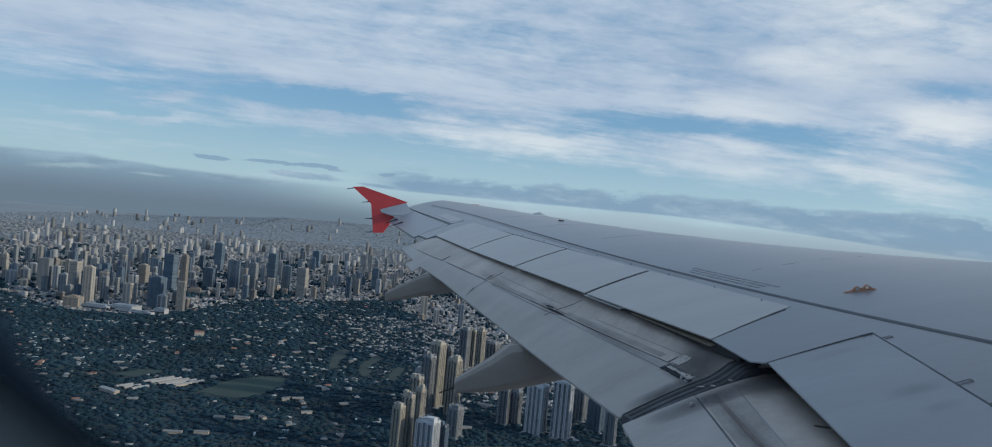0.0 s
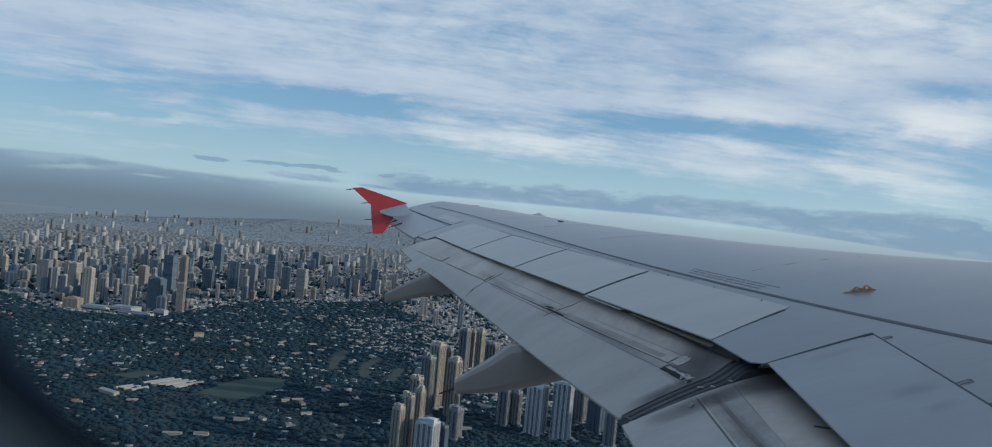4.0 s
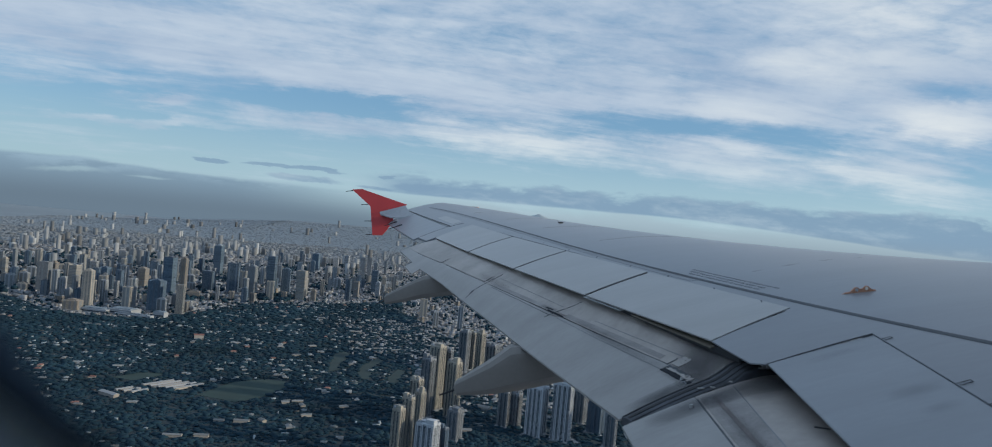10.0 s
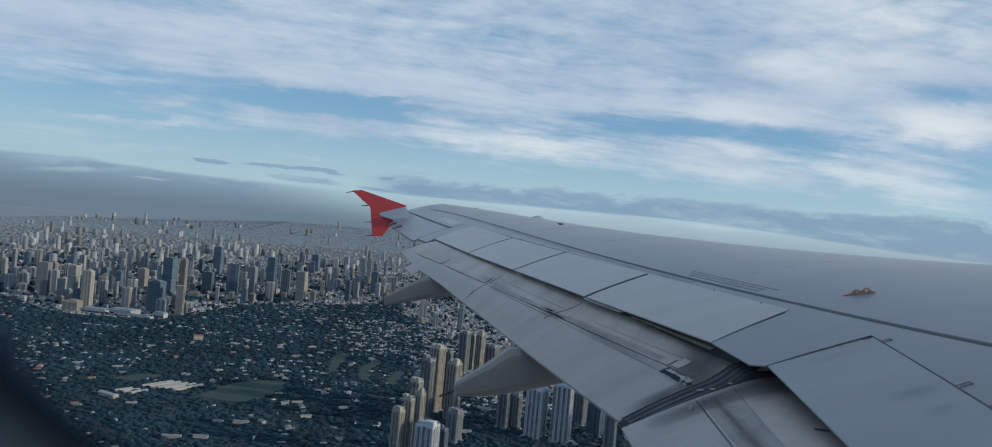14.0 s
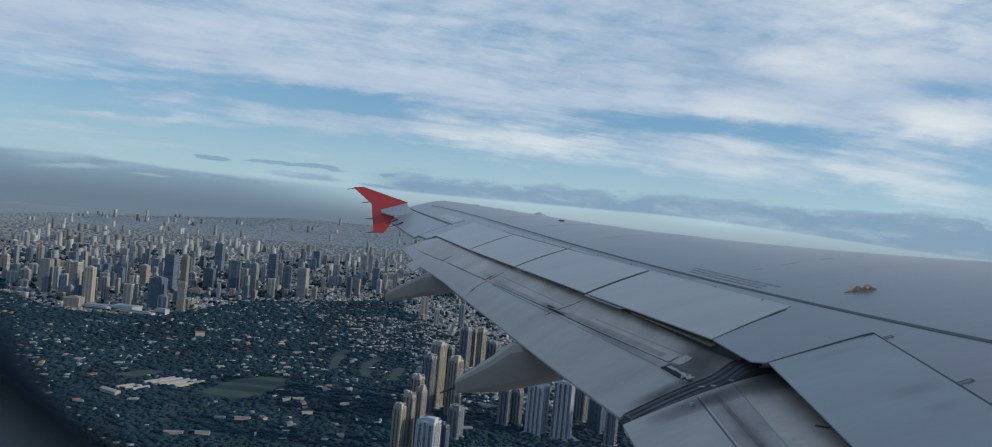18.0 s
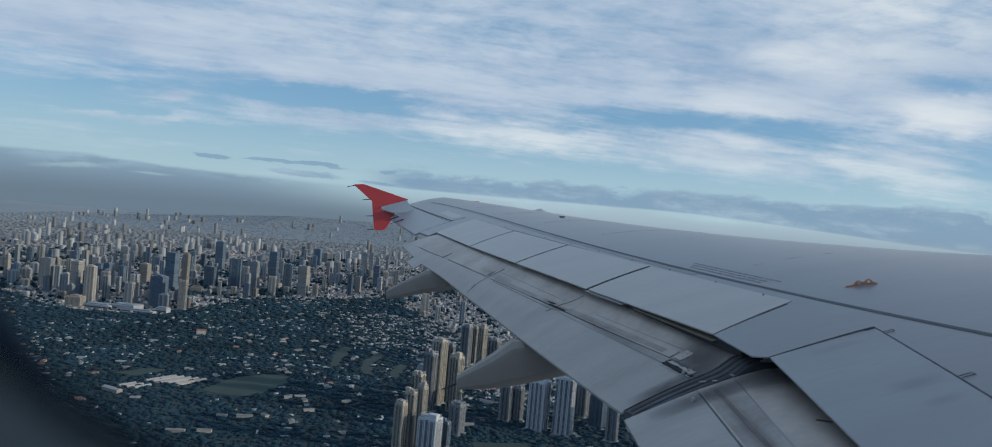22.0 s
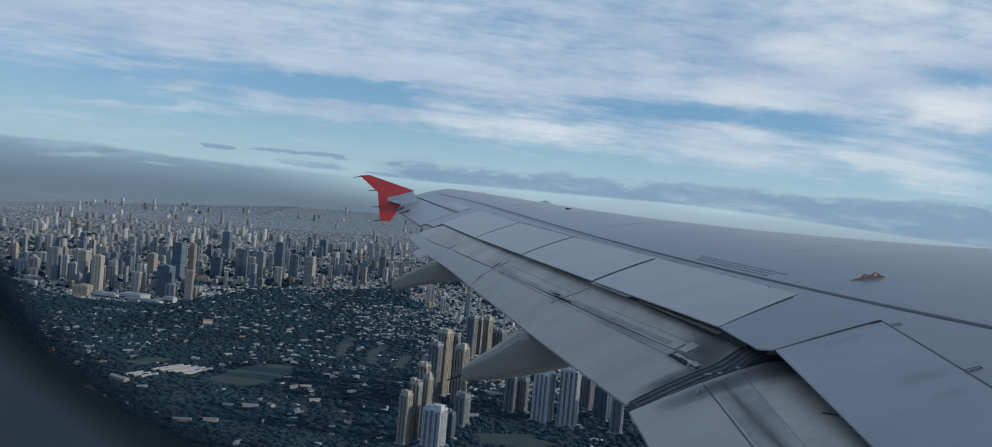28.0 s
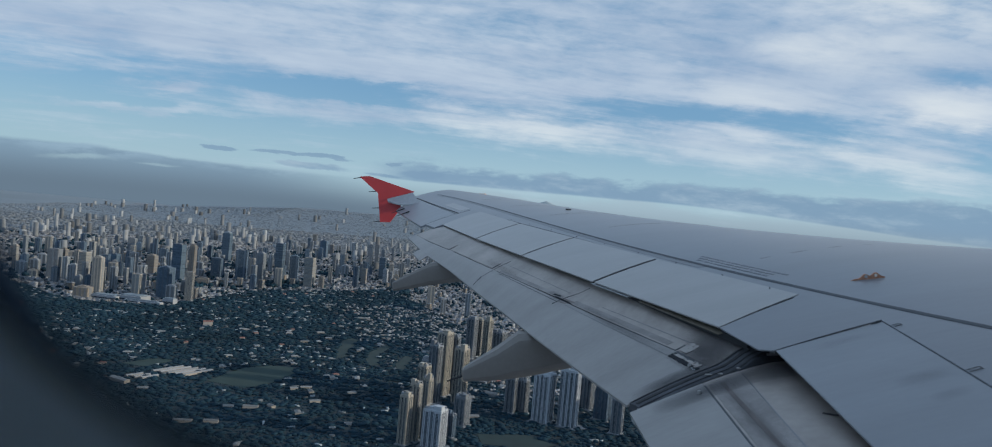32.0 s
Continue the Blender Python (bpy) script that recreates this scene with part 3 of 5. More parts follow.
# slotted bolts along the spoiler hinge line
for y in (10.6, 9.9, 9.2, 8.5, 7.8, 7.15, 6.5, 5.9, 5.3, 4.8):
    x = x_hinge(y) + 0.045
    part("hinge_bolt", skin_bar("hinge_bolt", x, y, x - 0.012, y - 0.04, 0.009, SEAL), wing)
# slinging point covers beside the inner spoiler
for y, wide in ((3.795, 0.045), (3.180, 0.060), (2.962, 0.060)):
    x = 1.953
    for a, b, c, d in ((0, 0, wide, 0.004), (0.004, -0.022, wide, -0.018), (wide, 0.004, wide, -0.020)):
        part("cover_outline", skin_bar("cover_outline", x + a, y + b, x + c, y + d, 0.0035, GAP_BLACK), wing)
part("vane", rod("vane", (0.93, 10.42, skin(0.93, 10.42)), (0.86, 10.4, skin(0.93, 10.42) + 0.015), 0.018, 0.008, SEAL), wing, "small dark fin on the upper skin")
part("tip_lamp", rod("tip_lamp", (-0.62, 14.9, skin(-0.62, 14.9) - 0.035), (-0.35, 14.75, skin(-0.35, 14.75) - 0.035), 0.022, 0.03, ORANGE), wing, "small tan lamp cover at the leading edge")

# escape rope hook: a bent strap with two eyes
hx0, hy0, hx1, hy1 = 2.165, 4.62, 2.315, 4.59


def hook_point(s, up):
    x, y = hx0 + (hx1 - hx0) * s, hy0 + (hy1 - hy0) * s
    return Vector((x, y, skin(x, y) + up))


def hook_mesh():
    top = lambda s: 0.008 + 0.026 * (math.exp(-((s - 0.34) / 0.15) ** 2) + 1.12 * math.exp(-((s - 0.72) / 0.16) ** 2))
    outer = [(s, top(s)) for s in lerp(-0.05, 1.05, 30)]
    outline = [(-0.2, 0.0)] + outer + [(1.08, 0.0)]
    eyes = [(0.36, 0.018, 0.010), (0.72, 0.020, 0.010)]
    verts, faces = [], []
    for side in (0, 1):
        for s, up in outline:
            verts.append(hook_point(s, up) + Vector((0.0, 0.012 * side, 0)))
    n = len(outline)
    for i in range(n - 1):
        faces.append((i, i + 1, n + i + 1, n + i))
    faces += [tuple(range(n - 1, -1, -1)), tuple(range(n, 2 * n))]
    return mesh_of("hook_strap", verts, faces, ORANGE), eyes


hook_me, eyes = hook_mesh()
hook = part("rope_hook", hook_me, wing, "orange metal escape rope hook with two eyes")
for s, up, r in eyes:
    c = hook_point(s, up)
    ring = [c + Vector((r * math.cos(a) * 0.94, -0.004 - 0.33 * 0, r * math.sin(a))) for a in (2 * math.pi * k / 14 for k in range(14))]
    part("eye", loft("eye", [ring, [q + Vector((0.0, 0.003, 0)) for q in ring]], PALE_TRIM), hook, "pale eye hole")

# outer flap
def flap_rear(y):
    return 0.68 - 0.3055 * (y - 4.15)


def outer_flap(u, v):
    zr = -1.094 + 0.0987 * (u - 4.15) + 0.0059 * (u - 4.15) * (u - 11)
    zf = skin(x_rear(u), u) - 0.015 - 0.115 * (max(0.0, 11 - u) / 6.85) ** 2
    x = flap_rear(u) + (x_rear(u) - flap_rear(u)) * v
    x += float(np.interp(u, [4.15, 5.3, 6.0, 6.5, 7.1, 8.7, 9.2, 9.56, 11.0], [0.0, 0.029, 0.047, 0.061, 0.068, 0.074, 0.045, 0.012, 0.005])) * max(0.0, 1 - v / 0.35)
    lip = min(1.0, max(0.0, (v - 0.84) / 0.30))
    return (x, u, 0.055 * lip * lip * (3 - 2 * lip) * (max(0.0, 11 - u) / 6.85) ** 2 + zr + (zf - zr) * v + 0.05 * v * (1 - v) - (0.02 * (v - 0.55) ** 2 if v > 0.55 else 0) - (0.6 * (v - 1) ** 2 if v > 1 else 0))


def flap_split(u):
    """Where along the chord the rear and front sections meet."""
    return float(np.interp(u, [4.15, 4.49, 5.93, 7.6, 9.15, 10.46, 11.0], [0.80, 0.772, 0.648, 0.54, 0.446, 0.281, 0.22]))


part("outer_flap_rear", sheet("outer_flap_rear", lambda u, v: outer_flap(u, v * flap_split(u)), lerp(4.15, 11.0, 40), lerp(0, 1, 8), FLAP_GREY, 0.012), wing, "grey rear section of the outer flap")
part("outer_flap_front", sheet("outer_flap_front", lambda u, v: outer_flap(u, flap_split(u) + 0.004 + v * (1.496 - flap_split(u))), lerp(4.15, 11.0, 40), lerp(0, 1, 14), FLAP_METAL, 0.05), wing, "worn bare-metal front section of the outer flap")


def inner_flap(u, v):
    zr, zf = -1.092 + 0.02 * (u - 3.95), -0.82 + 0.09 * (u - 3.95)
    x = 0.67 + 0.716 * v
    return (x, u, zr + (zf - zr) * v + 0.04 * v * (1 - v) - (0.05 * (v - 0.5) ** 2 if v > 0.5 else 0) - (0.6 * (v - 1) ** 2 if v > 1 else 0))


part("inner_flap_rear", sheet("inner_flap_rear", lambda u, v: inner_flap(u, v * (0.371 + 0.0417 * u)), lerp(0.3, 3.99, 16), lerp(0, 1, 7), FLAP_GREY, 0.012), wing, "grey rear section of the inner flap")
part("inner_flap_front", sheet("inner_flap_front", lambda u, v: inner_flap(u, (0.375 + 0.0417 * u) * (1 - v) + 1.5 * v), lerp(0.3, 3.99, 16), lerp(0, 1, 14), FLAP_METAL, 0.05), wing, "worn bare-metal front section of the inner flap")
part("flap_joint_seal", sheet("flap_joint_seal", lambda u, v: (lambda p: (p[0], p[1], p[2] + 0.012 * math.sin(math.pi * (u - 3.985) / 0.18)))(outer_flap(max(u, 4.0), v)), lerp(3.985, 4.165, 8), lerp(0.03, 1.4, 16), SEAL_RUBBER, 0.04), wing, "grimy dark rubber seal between the flaps")


def fairing(y, stations, half):
    """A canoe with a flat top, chamfered shoulders and flat sides."""
    rings = []
    for x, zc, hh in stations:
        w = half * min(1, hh / 0.13)
        rings.append([(x, y + w * a, zc + hh * b) for a, b in ((0.62, 1), (-0.62, 1), (-0.94, 0.72), (-1, 0.5), (-0.96, -0.6), (-0.6, -1), (0.6, -1), (0.96, -0.6), (1, 0.5), (0.94, 0.72))])
    me = loft("flap_fairing", rings, FAIRING)
    me.set_sharp_from_angle(angle=radians(24))
    return me


part("flap_fairing", fairing(6.0, [(-0.335, -1.325, 0.035), (-0.32, -1.325, 0.055), (-0.05, -1.235, 0.125), (0.115, -1.165, 0.175), (0.3, -1.14, 0.168), (0.55, -1.09, 0.165), (1.2, -1.0, 0.16)], 0.14), wing, "pointed grey flap track fairing")
part("flap_fairing", fairing(9.3, [(-1.385, -0.955, 0.040), (-1.37, -0.955, 0.058), (-1.13, -0.875, 0.102), (-0.9, -0.80, 0.135), (-0.55, -0.76, 0.135), (0.2, -0.70, 0.12)], 0.13), wing, "pointed grey flap track fairing")


# black sheets put shade into the cove behind spoilers, in front of flaps
part("flap_cove", sheet("flap_cove", lambda u, v: (x_rear(u) + 0.16 + 0.22 * v, u, skin(x_rear(u) + 0.16, u) - 0.035 - 0.55 * v), lerp(3.9, 11.2, 24), lerp(0, 1, 4), GAP_BLACK, 0.03), wing, "black sheet for the shade in the cove under the spoilers")
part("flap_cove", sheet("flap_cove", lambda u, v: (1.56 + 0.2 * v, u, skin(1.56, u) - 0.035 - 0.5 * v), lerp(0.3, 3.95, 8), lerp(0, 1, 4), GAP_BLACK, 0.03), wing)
part("spoiler_seal_plate", sheet("spoiler_seal_plate", lambda u, v: (spoiler_rear(u) - 0.004 + v * 0.05, u, skin(x_rear(u), u) - 0.016 - 0.014 * (1 - v) * (5.2 - u) / 1.0), lerp(4.32, 5.2, 6), (0, 1), TAN, 0.006), wing, "tan seal plate under the spoiler edge")


part("torn_seal", sheet("torn_seal", lambda u, v: (spoiler_rear(u) - 0.008 - 0.006 * noise.noise((u * 30, 1.0, 0.0)) * (1 - v) + v * 0.05, u, skin(x_rear(u), u) - 0.012 - 0.006 * (1 - v)), lerp(5.35, 5.92, 24), (0, 1), PALE_TRIM, 0.003), wing, "pale torn seal strip under the spoiler edge")


def flap_band(name, f, y0, v0, y1, v1, width, mat, lift=0.004, n=12, thick=0.004):
    """A band along a line on a flap, from one place to another."""
    return sheet(name, lambda u, w: (lambda p: (p[0], p[1], p[2] + lift))(f(y0 + (y1 - y0) * u, v0 + (v1 - v0) * u + w * width)), lerp(0, 1, n), (0, 1), mat, thick)


def flap_cross(name, f, y0, v0, y1, v1, width, mat, lift=0.004, n=8):
    """A narrow band across a flap."""
    return sheet(name, lambda u, w: (lambda p: (p[0], p[1], p[2] + lift))(f(y0 + (y1 - y0) * u + w * width, v0 + (v1 - v0) * u)), lerp(0, 1, n), (0, 1), mat, 0.003)


# raised rub pads with grimy edges
for ya, va, yb, vb, deep in ((10.46, 0.281, 9.36, 0.42, 0.17), (9.15, 0.446, 7.77, 0.549, 0.165)):
    part("flap_pad", sheet("flap_pad", lambda u, w: (lambda p: (p[0], p[1], p[2] + 0.0035))(outer_flap(ya + (yb - ya) * u, va + (vb - va) * u + (0.02 + deep) * w)), lerp(0, 1, 10), lerp(0, 1, 3), FLAP_METAL, 0.004), wing, "pale raised rub pad on the flap")
    part("flap_rail", flap_band("flap_rail", outer_flap, ya, va - 0.02, yb, vb - 0.02, 0.006, SEAL, 0.003, 12, 0.002), wing, "thin grimy line beside the rub pad")
    part("pad_end", flap_cross("pad_end", outer_flap, yb - 0.01, vb - 0.02, yb - 0.01, vb + deep * 0.8, 0.008, SEAL, 0.005), wing)
# seams, broken at the joints
for ya, va, yb, vb, wide, m, tag in (
        (7.60, 0.540, 6.58, 0.608, 0.008, SEAL, "dark seam along the flap"), (6.58, 0.608, 5.93, 0.648, 0.011, GRIME, "dark seam along the flap"),
        (5.93, 0.648, 5.31, 0.687, 0.010, GRIME, "dark seam along the flap"), (5.31, 0.687, 4.86, 0.731, 0.012, SEAL, "dark seam along the flap"), (4.86, 0.731, 4.49, 0.772, 0.010, SEAL, "dark seam along the flap"),
        (7.50, 0.520, 6.10, 0.590, 0.006, SEAL, ""), (5.94, 0.606, 5.25, 0.628, 0.005, WING_EDGE, ""), (5.25, 0.628, 4.43, 0.680, 0.005, WING_EDGE, ""), (5.55, 0.832, 4.48, 0.929, 0.006, WING_EDGE, ""), (7.70, 0.735, 6.10, 0.80, 0.006, WING_EDGE, "")):
    part("flap_seam", flap_band("flap_seam", outer_flap, ya, va, yb, vb, wide, m, 0.002, 10, 0.001), wing, tag)
part("flap_stain", flap_band("flap_stain", outer_flap, 5.9, 0.672, 4.6, 0.79, 0.07, RUST_FAINT, 0.0012, 16, 0.0008), wing, "faint brown stain along the flap seam")
part("flap_stain", flap_band("flap_stain", outer_flap, 7.55, 0.56, 6.1, 0.665, 0.05, RUST_FAINT, 0.0012, 16, 0.0008), wing, "faint brown stain along the flap seam")
for ya, va, yb, vb, wide in ((7.73, 0.074, 7.68, 0.836, 0.006), (7.73, 0.20, 7.73, 0.31, 0.014), (6.09, 0.534, 6.05, 0.75, 0.009), (6.07, 0.653, 5.98, 0.989, 0.005), (4.49, 0.772, 4.50, 0.89, 0.010)):
    part("flap_joint", flap_cross("flap_joint", outer_flap, ya, va, yb, vb, wide, SEAL, 0.0025), wing)
for y, v, w, m in ((6.05, 0.635, 0.15, 0), (5.96, 0.67, 0.08, 1), (6.2, 0.66, 0.06, 0), (6.0, 0.60, 0.05, 1)):
    part("oil_stain", flap_band("oil_stain", outer_flap, y + w, v, y - w, v + 0.02, 0.022, RUST if m else GRIME, 0.0026, 6, 0.001), wing, "dark oil stain on the flap joint")
# grime smeared over flap ends, shade painted by the spoilers, thinning out to nothing
SMEAR = bpy.data.materials.new("thin_grime_and_shade")
SMEAR.use_nodes = True
st = SMEAR.node_tree
s_fade, s_noise, s_mul, s_ramp = st.nodes.new("ShaderNodeAttribute"), st.nodes.new("ShaderNodeTexNoise"), st.nodes.new("ShaderNodeMath"), st.nodes.new("ShaderNodeMapRange")
s_coord, s_clear, s_mix = st.nodes.new("ShaderNodeTexCoord"), st.nodes.new("ShaderNodeBsdfTransparent"), st.nodes.new("ShaderNodeMixShader")
s_fade.attribute_name = "fade"
s_noise.inputs["Scale"].default_value, s_noise.inputs["Detail"].default_value, s_noise.inputs["Roughness"].default_value = 9.0, 5.0, 0.55
st.links.new(s_coord.outputs["Object"], s_noise.inputs["Vector"])
s_mul.operation = "MULTIPLY"
st.links.new(s_fade.outputs["Fac"], s_mul.inputs[0])
s_even = st.nodes.new("ShaderNodeMath")
s_even.operation = "MULTIPLY_ADD"
st.links.new(s_noise.outputs["Fac"], s_even.inputs[0])
s_even.inputs[1].default_value, s_even.inputs[2].default_value = 0.45, 0.28
st.links.new(s_even.outputs[0], s_mul.inputs[1])
st.links.new(s_mul.outputs[0], s_ramp.inputs["Value"])
s_ramp.inputs["From Min"].default_value, s_ramp.inputs["From Max"].default_value = 0.04, 0.62
s_ramp.inputs["To Max"].default_value = 0.62
st.nodes["Principled BSDF"].inputs["Base Color"].default_value, st.nodes["Principled BSDF"].inputs["Roughness"].default_value = (0.038, 0.043, 0.056, 1), 0.7
st.links.new(s_ramp.outputs["Result"], s_mix.inputs[0])
st.links.new(s_clear.outputs[0], s_mix.inputs[1])
st.links.new(st.nodes["Principled BSDF"].outputs[0], s_mix.inputs[2])
st.links.new(s_mix.outputs[0], st.nodes["Material Output"].inputs["Surface"])


def smear(f, y0, y1, v0, v1, lift, strength=1.0, nu=14, nv=14):
    """A thin dark film over part of a flap, densest in its middle."""
    verts, levels = [], []
    for i in range(nu):
        for j in range(nv):
            s, t = i / (nu - 1), j / (nv - 1)
            p = f(y0 + (y1 - y0) * s, v0 + (v1 - v0) * t)
            verts.append((p[0], p[1], p[2] + lift))
            levels.append(strength * math.sin(math.pi * s) ** 0.8 * math.sin(math.pi * t) ** 0.8)
    me = mesh_of("smear", verts, [(i * nv + j, (i + 1) * nv + j, (i + 1) * nv + j + 1, i * nv + j + 1) for i in range(nu - 1) for j in range(nv - 1)], SMEAR, True)
    fade_level = me.attributes.new("fade", "FLOAT", "POINT")
    for i, level in enumerate(levels):
        fade_level.data[i].value = level
    return me


# smears that reach past the spoiler edge paint its shade on the flaps
for f, y0, y1, v0, v1, lift, strength in ((outer_flap, 4.10, 4.50, 0.60, 1.12, 0.005, 1.05), (outer_flap, 4.10, 4.26, 0.05, 0.95, 0.0055, 0.95), (outer_flap, 4.4, 5.9, 0.62, 0.76, 0.0045, 0.55), (outer_flap, 5.95, 6.4, 0.56, 0.74, 0.0045, 0.45), (outer_flap, 7.0, 8.2, 0.55, 0.70, 0.009, 0.38), (inner_flap, 3.74, 3.99, 0.1, 1.10, 0.005, 0.95), (inner_flap, 2.6, 3.95, 0.57, 0.70, 0.004, 0.5), (inner_flap, 1.6, 3.2, 0.5, 0.75, 0.0045, 0.35), (outer_flap, 3.99, 4.7, 0.85, 1.35, 0.006, 0.75), (inner_flap, 3.65, 4.0, 0.80, 1.4, 0.006, 0.8)):
    part("grime_shade_smear", smear(f, y0, y1, v0, v1, lift, strength), wing, "thin dark smear of grime, with shade near the spoiler edge")
# faint dirt on the inner spoiler
for y0, y1, v0, v1, strength in ((3.10, 3.24, 0.45, 1.0, 0.30), (2.93, 3.04, 0.55, 0.95, 0.26), (3.66, 3.76, 0.2, 0.9, 0.2), (2.3, 2.6, 0.3, 0.9, 0.24)):
    part("dirt_smear", smear(inner_spoiler, y0, y1, v0, v1, 0.0025, strength), wing, "faint dirt smear on the spoiler paint")
# worn hinge plates with bright scuffed edges at the inner end of the outer flap
for ya, yb, va, vb, m in ((4.18, 4.46, 0.675, 0.715, GRIME), (4.24, 4.46, 0.745, 0.775, SEAL), (4.26, 4.44, 0.715, 0.745, FLAP_PALE), (4.20, 4.27, 0.70, 0.76, FLAP_METAL), (4.40, 4.475, 0.80, 0.93, FLAP_PALE), (4.18, 4.22, 0.66, 0.69, PALE_TRIM)):
    part("flap_bracket", sheet("flap_bracket", lambda u, w: (lambda p: (p[0], p[1], p[2] + 0.006 + 0.004 * noise.noise((u * 40, w * 40, 0.0))))(outer_flap(u + 0.015 * noise.noise((u * 50, w * 50, 2.0)), w + 0.02 * noise.noise((u * 45, w * 30, 5.0)))), lerp(ya, yb, 14), lerp(va, vb, 6), m, 0.006), wing, "scuffed hinge plate on the flap end")
for y0, v0, y1, v1 in ((4.07, 0.585, 4.03, 0.62), (4.02, 0.665, 3.99, 0.685), (4.01, 0.80, 3.99, 0.815)):
    part("flap_fitting", flap_band("flap_fitting", inner_flap, y0, v0, y1, v1, 0.009, SPOILER_PALE, 0.014, 4, 0.004), wing, "small bright fitting on the flap end")
part("seal_crease", sheet("seal_crease", lambda u, v: (lambda p: (p[0], p[1], p[2] + 0.015))(outer_flap(u, v)), lerp(4.085, 4.105, 3), lerp(0.05, 1.1, 16), GAP_BLACK, 0.004), wing, "black crease in the flap seal")
for y, wide in ((4.010, 0.010), (4.045, 0.006), (4.140, 0.012)):
    part("seal_crease", sheet("seal_crease", lambda u, v: (lambda p: (p[0], p[1], p[2] + 0.004 + 0.012 * math.sin(math.pi * (u - 3.985) / 0.18)))(outer_flap(max(u, 4.0), v)), lerp(y, y + wide, 3), lerp(0.04, 1.2, 16), GAP_BLACK, 0.002), wing, "black crease in the flap seal")
for v in (0.69,):
    part("bolt", rod("bolt", Vector(outer_flap(4.25, v)), Vector(outer_flap(4.25, v)) + Vector((0, 0, 0.016)), 0.012, 0.008, STEEL), wing)
part("flap_seam", flap_band("flap_seam", inner_flap, 3.94, 0.535, 1.9, 0.45, 0.010, SEAL, 0.0025), wing)
part("flap_seam", flap_band("flap_seam", inner_flap, 3.94, 0.811, 1.9, 0.66, 0.006, WING_EDGE, 0.0025), wing)
part("flap_pad", flap_band("flap_pad", inner_flap, 3.93, 0.56, 1.9, 0.48, 0.235, RUST_FAINT, 0.002, 14, 0.001), wing, "faint brownish rub panel along the flap")
part("flap_stain", flap_band("flap_stain", inner_flap, 3.90, 0.635, 2.0, 0.60, 0.028, RUST, 0.0032, 14, 0.001), wing, "brown streak along the flap")
for v in (0.47,):
    part("bolt", rod("bolt", Vector(inner_flap(3.86, v)) + Vector((0, 0, 0.0)), Vector(inner_flap(3.86, v)) + Vector((0, 0, 0.018)), 0.014, 0.010, STEEL), wing)
part("flap_lug", rod("flap_lug", Vector(inner_flap(3.26, 1.0)) + Vector((0, 0, 0.0)), Vector(inner_flap(3.2, 1.06)) + Vector((0, 0, 0.008)), 0.005, 0.003, GAP_BLACK), wing, "small dark lug on the flap")
part("kink_bracket", boxes_mesh("kink_bracket", [(1.385, 1.40, 3.895, 3.91, -0.762, -0.738), (1.41, 1.425, 3.90, 3.92, -0.765, -0.745), (1.37, 1.43, 3.905, 3.915, -0.768, -0.760)], STEEL), wing, "pale bracket in the gap at the kink")
for x0, x1, z in ((0.69, 0.76, -1.10), (0.72, 0.80, -1.085)):
    part("flap_end_fitting", boxes_mesh("flap_end_fitting", [(x0, x1, 3.96, 4.05, z - 0.05, z)], PALE_TRIM), wing, "pale fitting at the flap end")
part("flap_end_plate", sheet("flap_end_plate", lambda u, v: outer_flap(u, v), lerp(9.62, 10.10, 5), lerp(-0.20, 0.02, 4), FLAP_GREY, 0.012), wing, "short grey plate behind the flap edge")
# static wicks
for a, b in (((-0.33, 6.0, -1.34), (-0.46, 6.02, -1.39)), ((-1.38, 9.3, -0.97), (-1.50, 9.32, -1.02)), ((-2.90, 15.22, 0.65), (-3.05, 15.22, 0.63)), ((-2.58, 15.22, 0.37), (-2.74, 15.22, 0.36)), ((-2.53, 15.22, 0.03), (-2.68, 15.22, 0.03)), ((-2.52, 15.22, -0.24), (-2.65, 15.22, -0.25))):
    part("static_wick", rod("static_wick", a, b, 0.010, 0.006, GAP_BLACK), wing, "thin black static wick")
for y in (15.3, 14.6, 13.9):
    x = -1.285 - 0.265 * (y - 11.7)
    part("static_wick", rod("static_wick", (x + 0.12, y, skin(x + 0.12, y) + 0.012), (x - 0.13, y, skin(x, y) - 0.02), 0.012, 0.006, GAP_BLACK), wing, "thin black static wick")


# wing tip fence
def plate(name, outline, y, thick, mat):
    a = [(x, y, z) for x, z in outline]
    b = [(x, y + thick, z) for x, z in outline]
    return loft(name, [a, b], mat, smooth=False)


fence = [(-2.92, 0.67), (-2.72, 0.68), (-1.81, 0.36), (-2.08, 0.17), (-2.38, 0.20), (-2.55, 0.33)]
part("tip_fence_upper", plate("tip_fence_upper", fence, 15.2, 0.05, RED), wing, "red swept upper blade of the wing tip fence")
fence = [(-2.55, 0.33), (-2.38, 0.20), (-2.08, 0.17), (-2.10, 0.0), (-2.31, -0.26), (-2.51, -0.26)]
part("tip_fence_lower", plate("tip_fence_lower", fence, 15.2, 0.05, RED), wing, "red lower blade of the wing tip fence")

def tip_fillet(u, v):
    x = -2.36 + 0.52 * u
    foot = x + 0.06 + 0.16 * u
    base = Vector((foot, 15.12 - 0.40 * u, (1 - u) * 0.17 + u * (skin(foot, 14.72) + 0.004)))
    crest = Vector((x, 15.19, 0.215 + 0.13 * u))
    p = base.lerp(crest, v)
    return (p.x, p.y, p.z - 0.03 * math.sin(math.pi * v))


